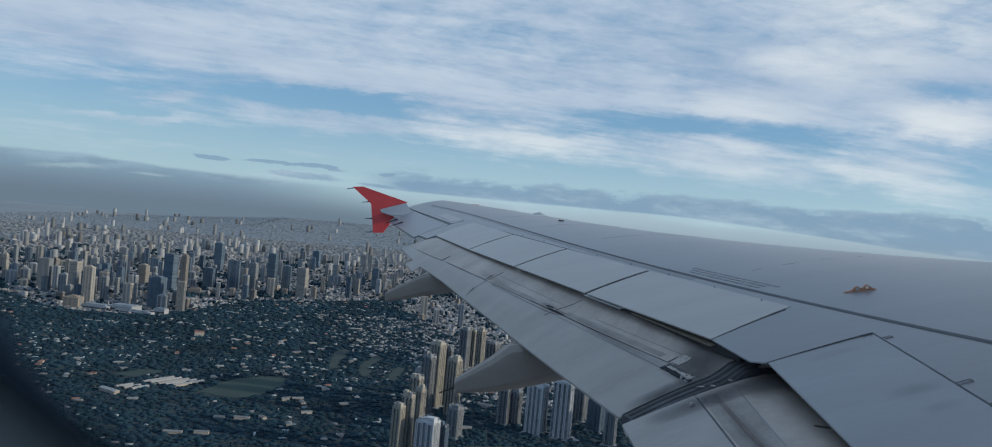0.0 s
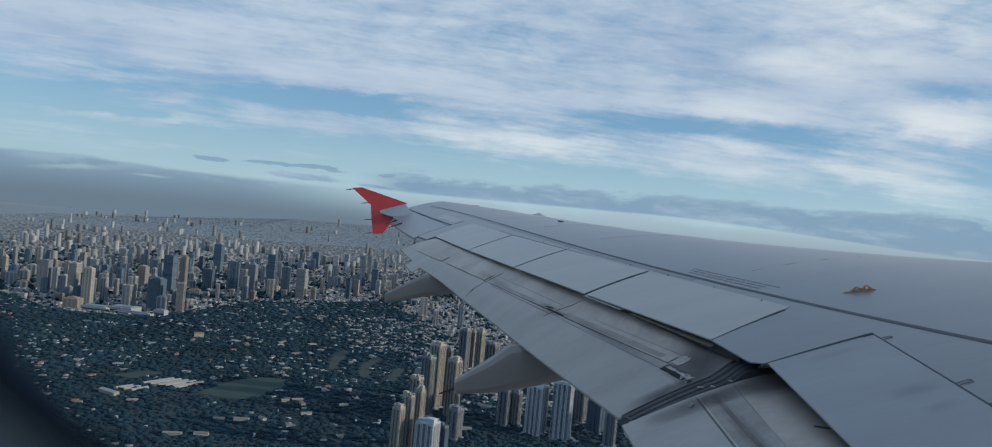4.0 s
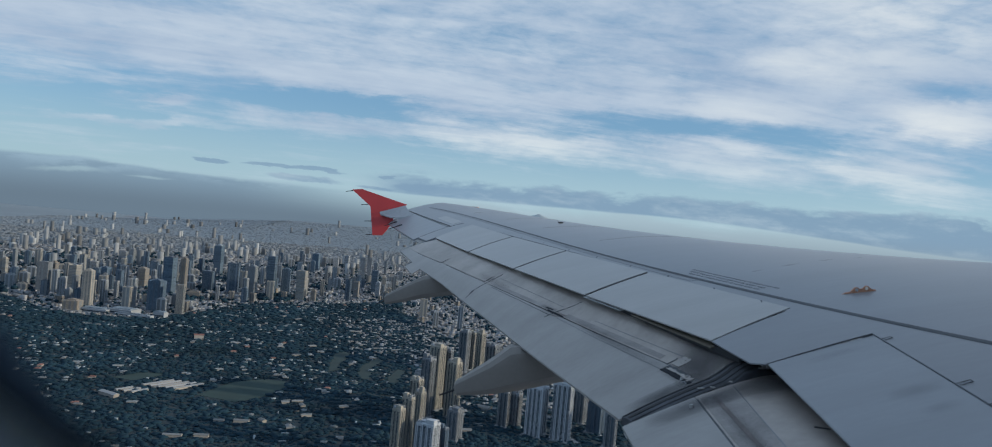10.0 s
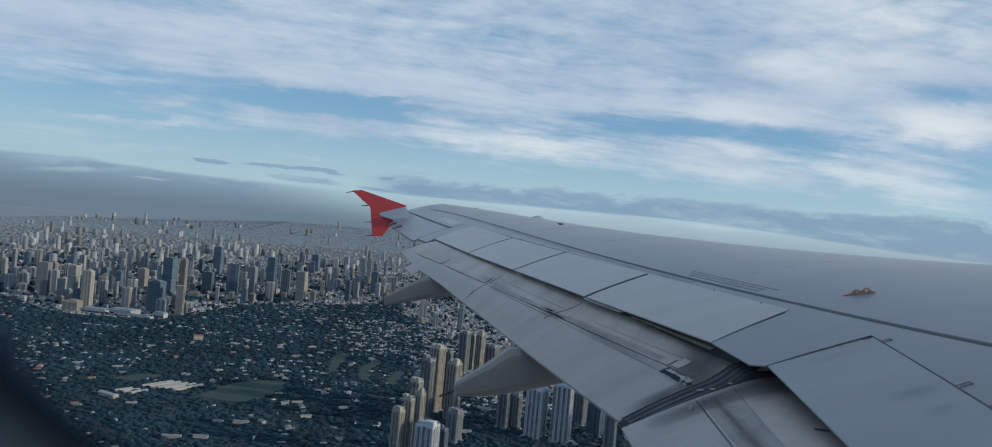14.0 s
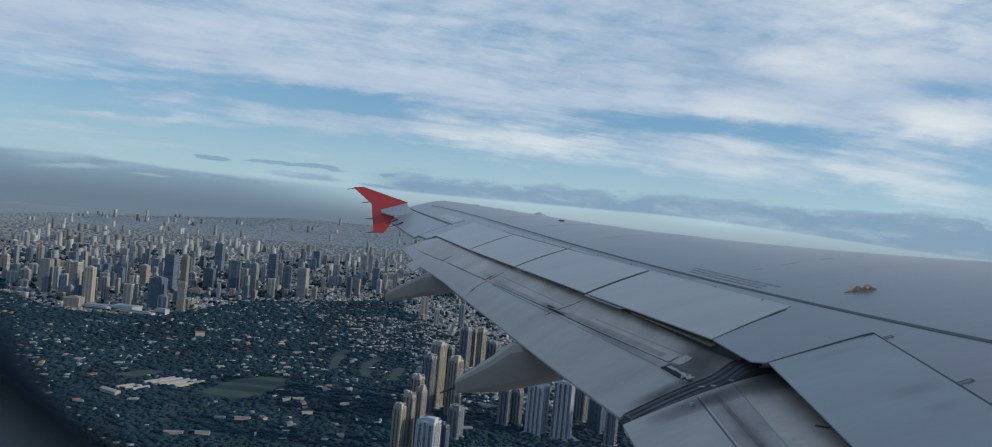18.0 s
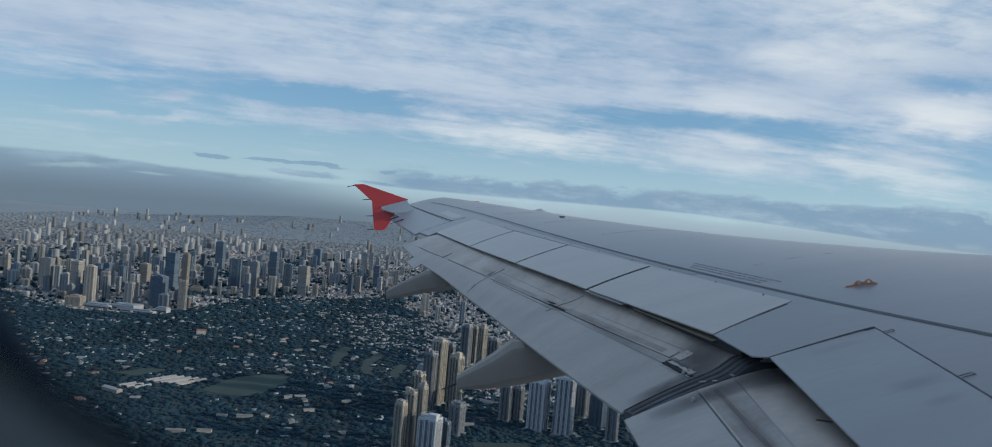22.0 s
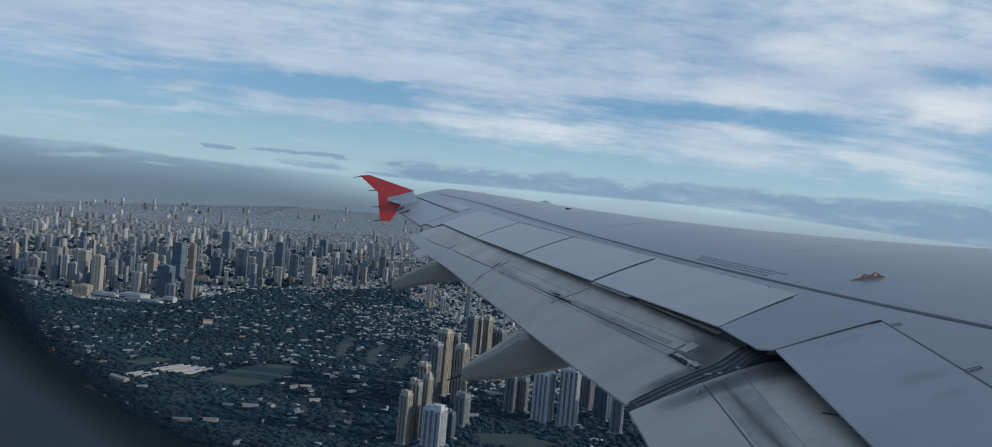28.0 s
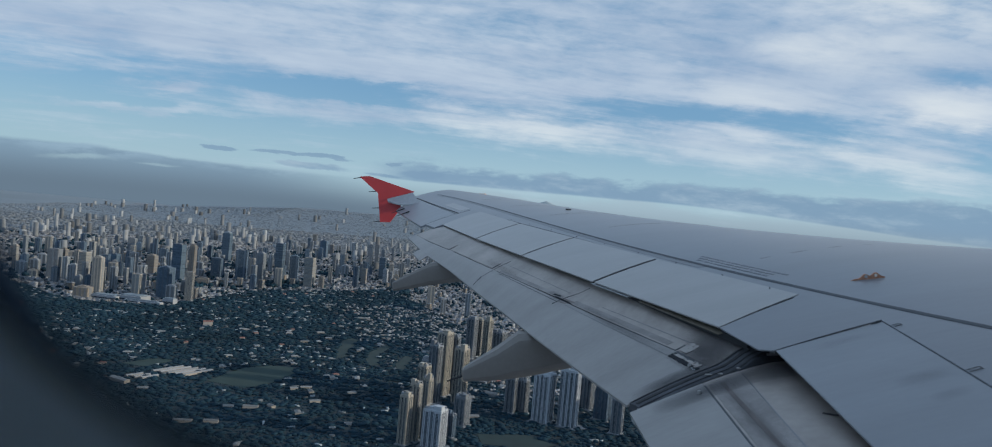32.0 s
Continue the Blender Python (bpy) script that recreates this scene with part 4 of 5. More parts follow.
# pale colour stands in for the sky sheen on the skin beside it
part("tip_fence_root", sheet("tip_fence_root", tip_fillet, lerp(0, 1, 8), lerp(0, 1, 6), PALE_TRIM, 0.02), wing, "grey fillet at the root of the tip fence, paled for sky sheen")

# ---- cabin window surround ----
surround = thing("cabin_window_surround", AIRFRAME, "dark plastic surround of an aircraft cabin window", "window frame", kind="structure")


def rounded(cx, cz, hx, hz, r, n=14):
    pts = []
    for sx, sz, a0 in ((1, 1, 0), (-1, 1, 90), (-1, -1, 180), (1, -1, 270)):
        for k in range(n):
            a = radians(a0 + 90 * k / (n - 1))
            pts.append((cx + sx * (hx - r) + r * math.cos(a), cz + sz * (hz - r) + r * math.sin(a)))
    return pts


def surround_ring(profile, mat, name):
    rings = [[(x, y, z) for x, z in rounded(0.0331, 0.1245, 0.1150 + grow, 0.1620 + grow, 0.074 + grow)] for grow, y in profile]
    n = len(rings[0])
    verts = [p for r in rings for p in r]
    faces = [(i * n + j, i * n + (j + 1) % n, (i + 1) * n + (j + 1) % n, (i + 1) * n + j) for i in range(len(rings) - 1) for j in range(n)]
    return mesh_of(name, verts, faces, mat, True)


part("window_seal", surround_ring([(0.016, 0.104), (0.007, 0.097), (0.001, 0.092), (0.0, 0.088), (0.001, 0.0872), (0.0025, 0.0866)], CABIN, "window_seal"), surround, "soft black window seal")
part("window_reveal", surround_ring([(0.0025, 0.0866), (0.008, 0.082), (0.018, 0.074), (0.05, 0.05), (0.09, 0.01), (0.15, -0.05)], CABIN_PALE, "window_reveal"), surround, "grey plastic window reveal")
part("outer_reveal", surround_ring([(0.016, 0.104), (0.030, 0.13), (0.045, 0.168)], CABIN, "outer_reveal"), surround, "dark gap between the window panes")

# fuselage side that carries the wing, with the window's opening
FUSELAGE = material("fuselage_white_paint", (0.55, 0.56, 0.57), 0.35, 0.0, 0.05, 1.0)
fuselage = thing("fuselage_wall", AIRFRAME, "white painted airliner fuselage side around the window", "fuselage", kind="structure")


def shell(u, v):
    a = radians(v)
    return (u, -1.81 + 1.98 * math.cos(a), 0.05 + 1.98 * math.sin(a))


for name, us, vs in (("fuselage_panel_aft", lerp(-9, -0.26, 8), lerp(-179.9, 179.9, 56)), ("fuselage_panel_forward", lerp(0.36, 12, 8), lerp(-179.9, 179.9, 56)), ("fuselage_panel_upper", lerp(-0.26, 0.36, 3), lerp(11.5, 179.9, 26)), ("fuselage_panel_lower", lerp(-0.26, 0.36, 3), lerp(-179.9, -8, 26))):
    part(name, sheet(name, lambda u, v: shell(u, v), us, vs, FUSELAGE, 0.04), fuselage)
hole = rounded(0.0495, 0.132, 0.2020, 0.2185, 0.122)
outer = []
for x, z in hole:
    dx, dz = x - 0.0495, z - 0.132
    k = min(0.32 / abs(dx) if dx else 9, 0.335 / abs(dz) if dz else 9)
    outer.append((0.0495 + dx * k, 0.12 + dz * k))
n_hole = len(hole)
part("window_panel", mesh_of("window_panel", [(x, 0.168, z) for x, z in hole] + [(x, 0.160, z) for x, z in outer], [(i, (i + 1) % n_hole, n_hole + (i + 1) % n_hole, n_hole + i) for i in range(n_hole)], FUSELAGE), fuselage)


# ---- the ground and the city ----
ground = tagged(new("ground", boxes_mesh("ground", [(-9000, 9000, -2000, 12000, -3, 0)], URBAN)), "flat paved city ground with haze in its colour", "ground", kind="structure")
rng = np.random.default_rng(7)


def in_forest(x, y):
    """The wooded villages: from near below up to the line of the business district."""
    far = np.interp(x, [-832, -636, -505, -440, -336, -232, -150, -60, 200], [1260, 1110, 1130, 1385, 1450, 1560, 1420, 1200, 700])
    return (y < far) & (y > 250)


def sheet_flat(name, outline, z, mat):
    return loft(name, [[(x, y, z - 0.5) for x, y in outline], [(x, y, z) for x, y in outline]], mat, smooth=False)


# floor raised among the crowns in leaf tone, against dark gaps
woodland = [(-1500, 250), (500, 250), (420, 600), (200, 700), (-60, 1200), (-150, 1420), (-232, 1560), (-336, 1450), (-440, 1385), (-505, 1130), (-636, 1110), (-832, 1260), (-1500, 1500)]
tagged(new("woodland_floor", sheet_flat("woodland_floor", woodland, 1.85, GROUND)), "dark floor under garden trees in leaf colour with haze blue", "ground", kind="structure")
FIELDS = [[(-275, 730), (-262, 792), (-238, 815), (-214, 819), (-206, 790), (-213, 749), (-233, 716)], [(-378, 767), (-361, 800), (-338, 800), (-349, 761)]]
for outline in FIELDS:
    tagged(new("sports_field", sheet_flat("sports_field", outline, 2.1, GRASS)), "open mown green sports field among trees", "field", kind="structure")


def inside(px, py, poly, grow=1.05):
    cx, cy = np.mean([p[0] for p in poly]), np.mean([p[1] for p in poly])
    poly = [(cx + (a - cx) * grow, cy + (b - cy) * grow) for a, b in poly]
    hit = np.zeros(len(px), bool)
    for (x0, y0), (x1, y1) in zip(poly, poly[1:] + poly[:1]):
        with np.errstate(divide="ignore", invalid="ignore"):
            c = ((y0 > py) != (y1 > py)) & (px < (x1 - x0) * (py - y0) / (y1 - y0) + x0)
        hit ^= c
    return hit


def blob_mesh(name, xyz, size, squash, mat, seed):
    """Many small uneven leaf clumps in one mesh."""
    bm = bmesh.new()
    bmesh.ops.create_icosphere(bm, subdivisions=1, radius=1)
    base = np.array([v.co[:] for v in bm.verts])
    tri = np.array([[v.index for v in f.verts] for f in bm.faces])
    bm.free()
    r = np.random.default_rng(seed)
    n, k = len(xyz), len(base)
    jit = 1 + r.uniform(-0.24, 0.24, (n, k, 1))
    turn = r.uniform(0, 6.28, n)
    c, s = np.cos(turn)[:, None], np.sin(turn)[:, None]
    p = base[None] * jit * size[:, None, None]
    p = np.stack([p[..., 0] * c - p[..., 1] * s, p[..., 0] * s + p[..., 1] * c, p[..., 2] * squash], -1) + xyz[:, None]
    f = (tri[None] + (np.arange(n) * k)[:, None, None]).reshape(-1, 3)
    me = bpy.data.meshes.new(name)
    me.vertices.add(n * k)
    me.vertices.foreach_set("co", p.reshape(-1).astype(np.float32))
    me.loops.add(f.size)
    me.loops.foreach_set("vertex_index", f.reshape(-1).astype(np.int32))
    me.polygons.add(len(f))
    me.polygons.foreach_set("loop_start", np.arange(0, f.size, 3, dtype=np.int32))
    me.polygons.foreach_set("use_smooth", np.ones(len(f), bool))
    me.update(calc_edges=True)
    me.materials.append(mat)
    return me


def wedge(n, r0, r1, a0, a1, power=2.0):
    """Random points between two distances and two bearings."""
    r = (r0**power + rng.random(n) * (r1**power - r0**power)) ** (1 / power)
    a = np.radians(rng.uniform(a0, a1, n))
    return r * np.sin(a), r * np.cos(a)


# fairways of the golf course, lighter gaps in the wood
for outline in ([(-196, 985), (-188, 1010), (-176, 1000), (-178, 940), (-170, 900), (-180, 880), (-188, 920)], [(-150, 930), (-140, 985), (-130, 975), (-136, 915), (-128, 870), (-138, 860), (-147, 890)], [(-110, 880), (-104, 930), (-94, 920), (-97, 860), (-104, 850)], [(-5, 640), (40, 650), (60, 630), (45, 610), (0, 615)]):
    FIELDS.append(outline)
    tagged(new("fairway", sheet_flat("fairway", outline, 2.2, FAIRWAY)), "mown golf fairway between trees", "field", kind="structure")
tx, ty = wedge(115000, 430, 1700, -38, 24, 1.35)
keep = in_forest(tx, ty)
for outline in FIELDS:
    keep &= ~inside(tx, ty, outline)
tx, ty = tx[keep], ty[keep]
size = np.clip(rng.lognormal(0.48, 0.42, len(tx)), 0.7, 4.2) * np.interp(np.hypot(tx, ty), [500, 1400], [0.95, 1.6])
height = np.array([1.7 + 0.7 * noise.noise((a / 13, b / 13, 7.0)) for a, b in zip(tx, ty)])
tagged(new("garden_trees", blob_mesh("garden_trees", np.stack([tx, ty, height + size * 0.18], -1), size, 0.33, LEAVES, 5)), "dense dark green tree crowns between houses", "trees", kind="stuff")


# houses among the trees
def house_kind(w, d, h, roof_mat, ell):
    ob = thing("house", pose(0, 0, -50), "low house under trees with a pale sheet roof", "house", "houses among trees")
    blocks = [(-w / 2, w / 2, -d / 2, d / 2, 0, h)]
    if ell:
        blocks.append((w * 0.1, w * 0.45, d / 2, d * 0.95, 0, h * 0.9))
    part("wall", boxes_mesh("wall", blocks, HOUSE_WALL), ob)
    o = 0.35
    rise = h + d * 0.22
    v = [(-w / 2 - o, -d / 2 - o, h), (w / 2 + o, -d / 2 - o, h), (w / 2 + o, d / 2 + o, h), (-w / 2 - o, d / 2 + o, h), (-w / 4, 0, rise), (w / 4, 0, rise)]
    part("roof", mesh_of("roof", v, [(3, 2, 1, 0), (0, 1, 5, 4), (2, 3, 4, 5), (1, 2, 5), (3, 0, 4)], roof_mat), ob)
    if ell:
        part("annex_roof", boxes_mesh("annex_roof", [(w * 0.05, w * 0.5, d / 2, d + 0.2, h * 0.9, h * 0.9 + 0.25)], roof_mat), ob)
    return ob


HOUSES = [house_kind(w, d, h, m, e) for w, d, h, m, e in ((7, 4, 2.6, ROOF_PALE, 0), (9, 4.5, 2.8, ROOF_PALE, 1), (5, 4, 2.4, ROOF_PALE, 0), (6, 4.5, 3, ROOF_RED, 0), (8, 4, 2.6, ROOF_GREY, 1), (11, 5, 3, ROOF_PALE, 1))]
HOUSES[3]["label"] = "low house under trees with a red tile roof"
HOUSES[4]["label"] = "low house under trees with a grey sheet roof"
hx, hy = wedge(1500, 500, 1500, -36, 14, 2.0)
ok = in_forest(hx, hy)
for outline in FIELDS:
    ok &= ~inside(hx, hy, outline, 1.15)
hx, hy = hx[ok], hy[ok]
for i in range(min(300, len(hx))):
    if hy[i] < 760 and i % 3:
        continue
    pick = HOUSES[int(rng.choice([0, 0, 1, 1, 2, 2, 3, 4, 5]))]
    copy_thing(pick, pose(hx[i], hy[i], 0.2 + rng.uniform(0.0, 0.5), 0, 0, rng.choice([12, -70, 25, 100])))


for k, ob in enumerate(HOUSES):
    ob.matrix_basis = pose(-420 + 37 * k, 980 + 23 * (k % 3), 0.5, 0, 0, 25)

# a school with ranks of pitched sheet roofs, and a few other large roofs among the trees
def shed(name, w, d, h, mat, label, at):
    ob = thing(name, at, label, "building")
    part("wall", boxes_mesh("wall", [(-w / 2, w / 2, -d / 2, d / 2, 0, h)], HOUSE_WALL), ob)
    v = [(-w / 2 - 0.3, -d / 2 - 0.3, h), (w / 2 + 0.3, -d / 2 - 0.3, h), (w / 2 + 0.3, d / 2 + 0.3, h), (-w / 2 - 0.3, d / 2 + 0.3, h), (-w / 2 - 0.3, 0, h + d * 0.18), (w / 2 + 0.3, 0, h + d * 0.18)]
    part("roof", mesh_of("roof", v, [(3, 2, 1, 0), (0, 1, 5, 4), (2, 3, 4, 5), (1, 2, 5), (3, 0, 4)], mat), ob)
    return ob


for k in range(5):
    shed("school_hall", 34, 4.6, 2.2, ROOF_WHITE, "long school hall with a white pitched roof", pose(-326 + 8.0 * k, 758 - 1.0 * k, 1.5, 0, 0, 58))
for k in range(3):
    shed("school_hall", 17, 4.4, 2.2, ROOF_WHITE, "short school hall with a white pitched roof", pose(-344 + 8.0 * k, 724 - 1.0 * k, 1.5, 0, 0, 58))
shed("covered_court", 22, 6, 4.5, ROOF_WHITE, "long white-roofed covered court", pose(-346, 700, 0.5, 0, 0, -28))
shed("church", 12, 8, 6.5, ROOF_RED, "church with red roof and pale walls", pose(-385, 1010, 0.5, 0, 0, 20))
for x, y, w, turn in ((-178, 735, 13, 20), (-170, 722, 10, -60), (-188, 728, 9, 20), (-206, 655, 16, 5), (-190, 662, 9, -40), (-224, 650, 11, 12), (-243, 600, 18, 8), (-222, 606, 14, 8), (-158, 690, 12, 25)):
    shed("large_house", w * 0.8, 4.4, 3.2, ROOF_PALE, "large villa with pale roofs among trees", pose(x, y, 0.8, 0, 0, turn))

for x, y, w, d, turn in ((6, 779, 13, 8, -20), (-9.5, 690, 9, 6, 12), (117, 726, 14, 7, -24), (127, 706, 9, 8, 66), (22, 815, 15, 6, -18)):
    shed("podium_hall", w, d, 3.4, ROOF_PALE, "low hall with a pale roof between the towers", pose(x, y, 0.2, 0, 0, turn))


def box_field(name, cx, cy, w, d, h, turn, mat, z0=0.0):
    """Many plain blocks with slightly drawn-in roofs, joined."""
    n = len(cx)
    sx = np.array([-1, 1, 1, -1, -1, 1, 1, -1]) / 2
    sy = np.array([-1, -1, 1, 1, -1, -1, 1, 1]) / 2
    up = np.array([0, 0, 0, 0, 1, 1, 1, 1])
    lx, ly = sx[None] * w[:, None], sy[None] * d[:, None]
    c, s = np.cos(turn)[:, None], np.sin(turn)[:, None]
    p = np.stack([cx[:, None] + lx * c - ly * s, cy[:, None] + lx * s + ly * c, z0 + up[None] * h[:, None]], -1)
    q = np.array([(4, 5, 6, 7), (0, 1, 5, 4), (1, 2, 6, 5), (2, 3, 7, 6), (3, 0, 4, 7)])
    f = (q[None] + (np.arange(n) * 8)[:, None, None]).reshape(-1, 4)
    me = bpy.data.meshes.new(name)
    me.vertices.add(n * 8)
    me.vertices.foreach_set("co", p.reshape(-1).astype(np.float32))
    me.loops.add(f.size)
    me.loops.foreach_set("vertex_index", f.reshape(-1).astype(np.int32))
    me.polygons.add(len(f))
    me.polygons.foreach_set("loop_start", np.arange(0, f.size, 4, dtype=np.int32))
    me.update(calc_edges=True)
    me.materials.append(mat)
    return me


# the bay far off, beyond the western city
BAY = [(-2350, 3250), (-2300, 3600), (-2380, 4000), (-2250, 4500), (-2500, 5200), (-2500, 9000), (-9000, 9000), (-9000, 3600), (-3200, 2950)]
tagged(new("water", sheet_flat("water", BAY, 0.4, WATER)), "flat grey bay water with haze in its colour", "water", kind="structure")


def on_bay(x, y):
    return inside(x, y, BAY, 1.0)


bx, by = wedge(70000, 850, 2600, -38, 26, 1.5)
ok = ~in_forest(bx, by)
bx, by = bx[ok], by[ok]
n = len(bx)
grow = np.interp(np.hypot(bx, by), [900, 2600], [0.9, 1.8])
tagged(new("low_rise_city", box_field("low_rise_city", bx, by, rng.gamma(4.0, 0.85, n) * grow + 0.8, rng.gamma(4.0, 0.65, n) * grow + 0.8, rng.gamma(2.2, 0.55, n) + 0.8, rng.choice([0.2, 0.45, 1.1, -0.3], n), CITY_MIX)), "dense low city blocks with pale roofs", "buildings", kind="stuff")
def far_rise(x, y):
    """Height of the land that climbs gently towards the far edge, away from the bay."""
    k = np.clip((np.asarray(y) - 3300) / 1600, 0, 1)
    inland = np.clip((np.asarray(x) + 2200) / 900, 0, 1)
    return 66 * k * k * (3 - 2 * k) * inland


# slope and far blocks take colours that already hold the haze
tagged(new("far_slope", sheet("far_slope", lambda u, v: (u, v, float(far_rise(u, v)) + 0.2), lerp(-2200, 2600, 48), lerp(3300, 4960, 16), CITY_FAINT, 4.0)), "gently rising paved land at the far city edge, haze in its colour", "ground", kind="structure")
for name, count_far, r0, r1, low, mat, label in (("distant_city", 24000, 2500, 3500, 0.45, CITY_FAR, "distant city blocks with haze in their colour"), ("far_city", 24000, 3450, 4950, 0.2, CITY_FAINT, "far city blocks faded with haze colour")):
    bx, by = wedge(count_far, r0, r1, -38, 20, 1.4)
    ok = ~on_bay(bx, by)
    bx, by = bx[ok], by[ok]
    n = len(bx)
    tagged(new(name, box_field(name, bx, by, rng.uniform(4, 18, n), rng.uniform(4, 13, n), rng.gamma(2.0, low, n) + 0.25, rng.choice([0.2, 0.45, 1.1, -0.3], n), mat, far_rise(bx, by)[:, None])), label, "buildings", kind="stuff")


# roofs glimpsed between the crowns
rx, ry = wedge(8000, 520, 1650, -37, 16, 2.1)
ok = in_forest(rx, ry)
for outline in FIELDS:
    ok &= ~inside(rx, ry, outline, 1.1)
ok &= np.array([noise.noise((a / 90, b / 90, 4.0)) for a, b in zip(rx, ry)]) > -0.15
ok &= rng.random(len(rx)) < np.interp(np.hypot(rx, ry), [560, 1100], [0.06, 0.55])
rx, ry = rx[ok], ry[ok]
n = len(rx)
tagged(new("garden_roofs", box_field("garden_roofs", rx, ry, rng.uniform(2.0, 7.0, n), rng.uniform(0.8, 1.9, n), rng.uniform(2.3, 3.7, n), rng.choice([0.2, 0.45, 1.8, -0.3], n), ROOF_MIX, 0.3)), "pale house roofs scattered between tree crowns", "roofs", kind="stuff")

# a village of small houses where the trees thin out
vx, vy = rng.uniform(-260, 90, 5200), rng.uniform(760, 1330, 5200)
ok = in_forest(vx, vy) & (rng.random(len(vx)) < np.interp(vx * 0.55 + (vy - 760) * 0.26, [-40, 60], [0.0, 0.72])) & (np.array([noise.noise((a / 40, b / 40, 9.0)) for a, b in zip(vx, vy)]) > -0.25)
for outline in FIELDS:
    ok &= ~inside(vx, vy, outline, 1.2)
vx, vy = vx[ok], vy[ok]
n = len(vx)
tagged(new("village_roofs", box_field("village_roofs", vx, vy, rng.uniform(2.0, 5.5, n), rng.uniform(1.5, 3.2, n), rng.uniform(2.7, 4.1, n), rng.choice([0.2, 0.45, 1.8, -0.3], n), CITY_MIX, 0.3)), "small pale house roofs where the trees thin out", "roofs", kind="stuff")

# street trees in the low city
gx, gy = wedge(5000, 900, 2300, -38, 24, 1.5)
ok = ~in_forest(gx, gy)
gx, gy = gx[ok], gy[ok]
gs = rng.uniform(2.0, 4.5, len(gx)) * np.interp(np.hypot(gx, gy), [900, 2500], [0.8, 1.1])
park_x, park_y = wedge(6000, 1450, 2500, -38, 10, 1.4)
ok = (np.array([noise.noise((a / 130, b / 130, 6.0)) for a, b in zip(park_x, park_y)]) > 0.20) & ~in_forest(park_x, park_y) & ~on_bay(park_x, park_y)
gx, gy = np.append(gx, park_x[ok]), np.append(gy, park_y[ok])
gs = np.append(gs, rng.uniform(3.5, 6.5, int(ok.sum())))
tagged(new("street_trees", blob_mesh("street_trees", np.stack([gx, gy, 1.5 + gs * 0.5], -1), gs, 0.8, LEAVES, 9)), "dark street and park trees between city blocks", "trees", kind="stuff")

# an avenue that leaves the district through the trees, with its pale paving
tagged(new("avenue", sheet_flat("avenue", [(-332, 1640), (-318, 1640), (-268, 1420), (-236, 1366), (-210, 1240), (-214, 1100), (-222, 1100), (-221, 1240), (-247, 1366), (-279, 1420)], 0.9, PAVING)), "pale paved avenue through the trees", "road", kind="structure")

# mid-rise blocks at the near edge of the low city, each a building of its own
def midrise_kind(w, d, h, kind):
    ob = thing("midrise_building", pose(0, 0, -80), "mid-rise city block with window strips", "building", "mid-rise city blocks")
    part("body", boxes_mesh("body", [(-w / 2, w / 2, -d / 2, d / 2, 0, h)], CONCRETE[kind]), ob)
    for k in range(max(2, int(h / 2.4))):
        z = 1.0 + k * 2.2
        part("window_strip", boxes_mesh("window_strip", [(-w * 0.46, w * 0.46, -d / 2 - 0.06, d / 2 + 0.06, z, z + 0.9)], GLASS[0]), ob)
    part("roof_edge", boxes_mesh("roof_edge", [(-w / 2 - 0.15, w / 2 + 0.15, -d / 2 - 0.15, d / 2 + 0.15, h, h + 0.35)], CONCRETE[3]), ob)
    part("roof_room", boxes_mesh("roof_room", [(-w * 0.2, w * 0.15, -d * 0.2, d * 0.2, h + 0.35, h + 1.5)], CONCRETE[1]), ob)
    return ob


MIDRISE = [midrise_kind(*q) for q in ((9, 6, 6, 3), (6, 6, 10, 1), (12, 6, 4.5, 0), (7, 5, 12, 2), (10, 7, 7, 1))]
mx, my = wedge(900, 800, 1900, -34, 24, 1.6)
ok = ~in_forest(mx, my) | ((mx > -80) & (my > 640) & (my < 1000))
mx, my = mx[ok], my[ok]
for i in range(min(240, len(mx))):
    copy_thing(MIDRISE[i % 5], pose(mx[i], my[i], 0, 0, 0, float(rng.choice([-24, -18, -32, 66]))))
for k, ob in enumerate(MIDRISE):
    ob.matrix_basis = pose(-330 + 34 * k, 1690 + 18 * (k % 2), 0, 0, 0, -24)
# a shopping centre in front of the district: low white decks
for x, y, w, d, h in ((-600, 1152, 46, 20, 7), (-560, 1158, 40, 26, 9), (-536, 1140, 60, 10, 5), (-500, 1150, 18, 12, 10)):
    ob = thing("shopping_centre", pose(x, y, 0, 0, 0, -8), "low white shopping centre with flat roof decks", "building", "shopping centre decks")
    part("hall", boxes_mesh("hall", [(-w / 2, w / 2, -d / 2, d / 2, 0, h)], CONCRETE[3]), ob)
    part("glazing", boxes_mesh("glazing", [(-w * 0.48, w * 0.48, -d / 2 - 0.1, d / 2 + 0.1, h * 0.35, h * 0.6)], GLASS[0]), ob)
    part("roof_deck", boxes_mesh("roof_deck", [(-w * 0.4, w * 0.4, -d * 0.35, d * 0.35, h, h + 1.2)], CONCRETE[5]), ob)

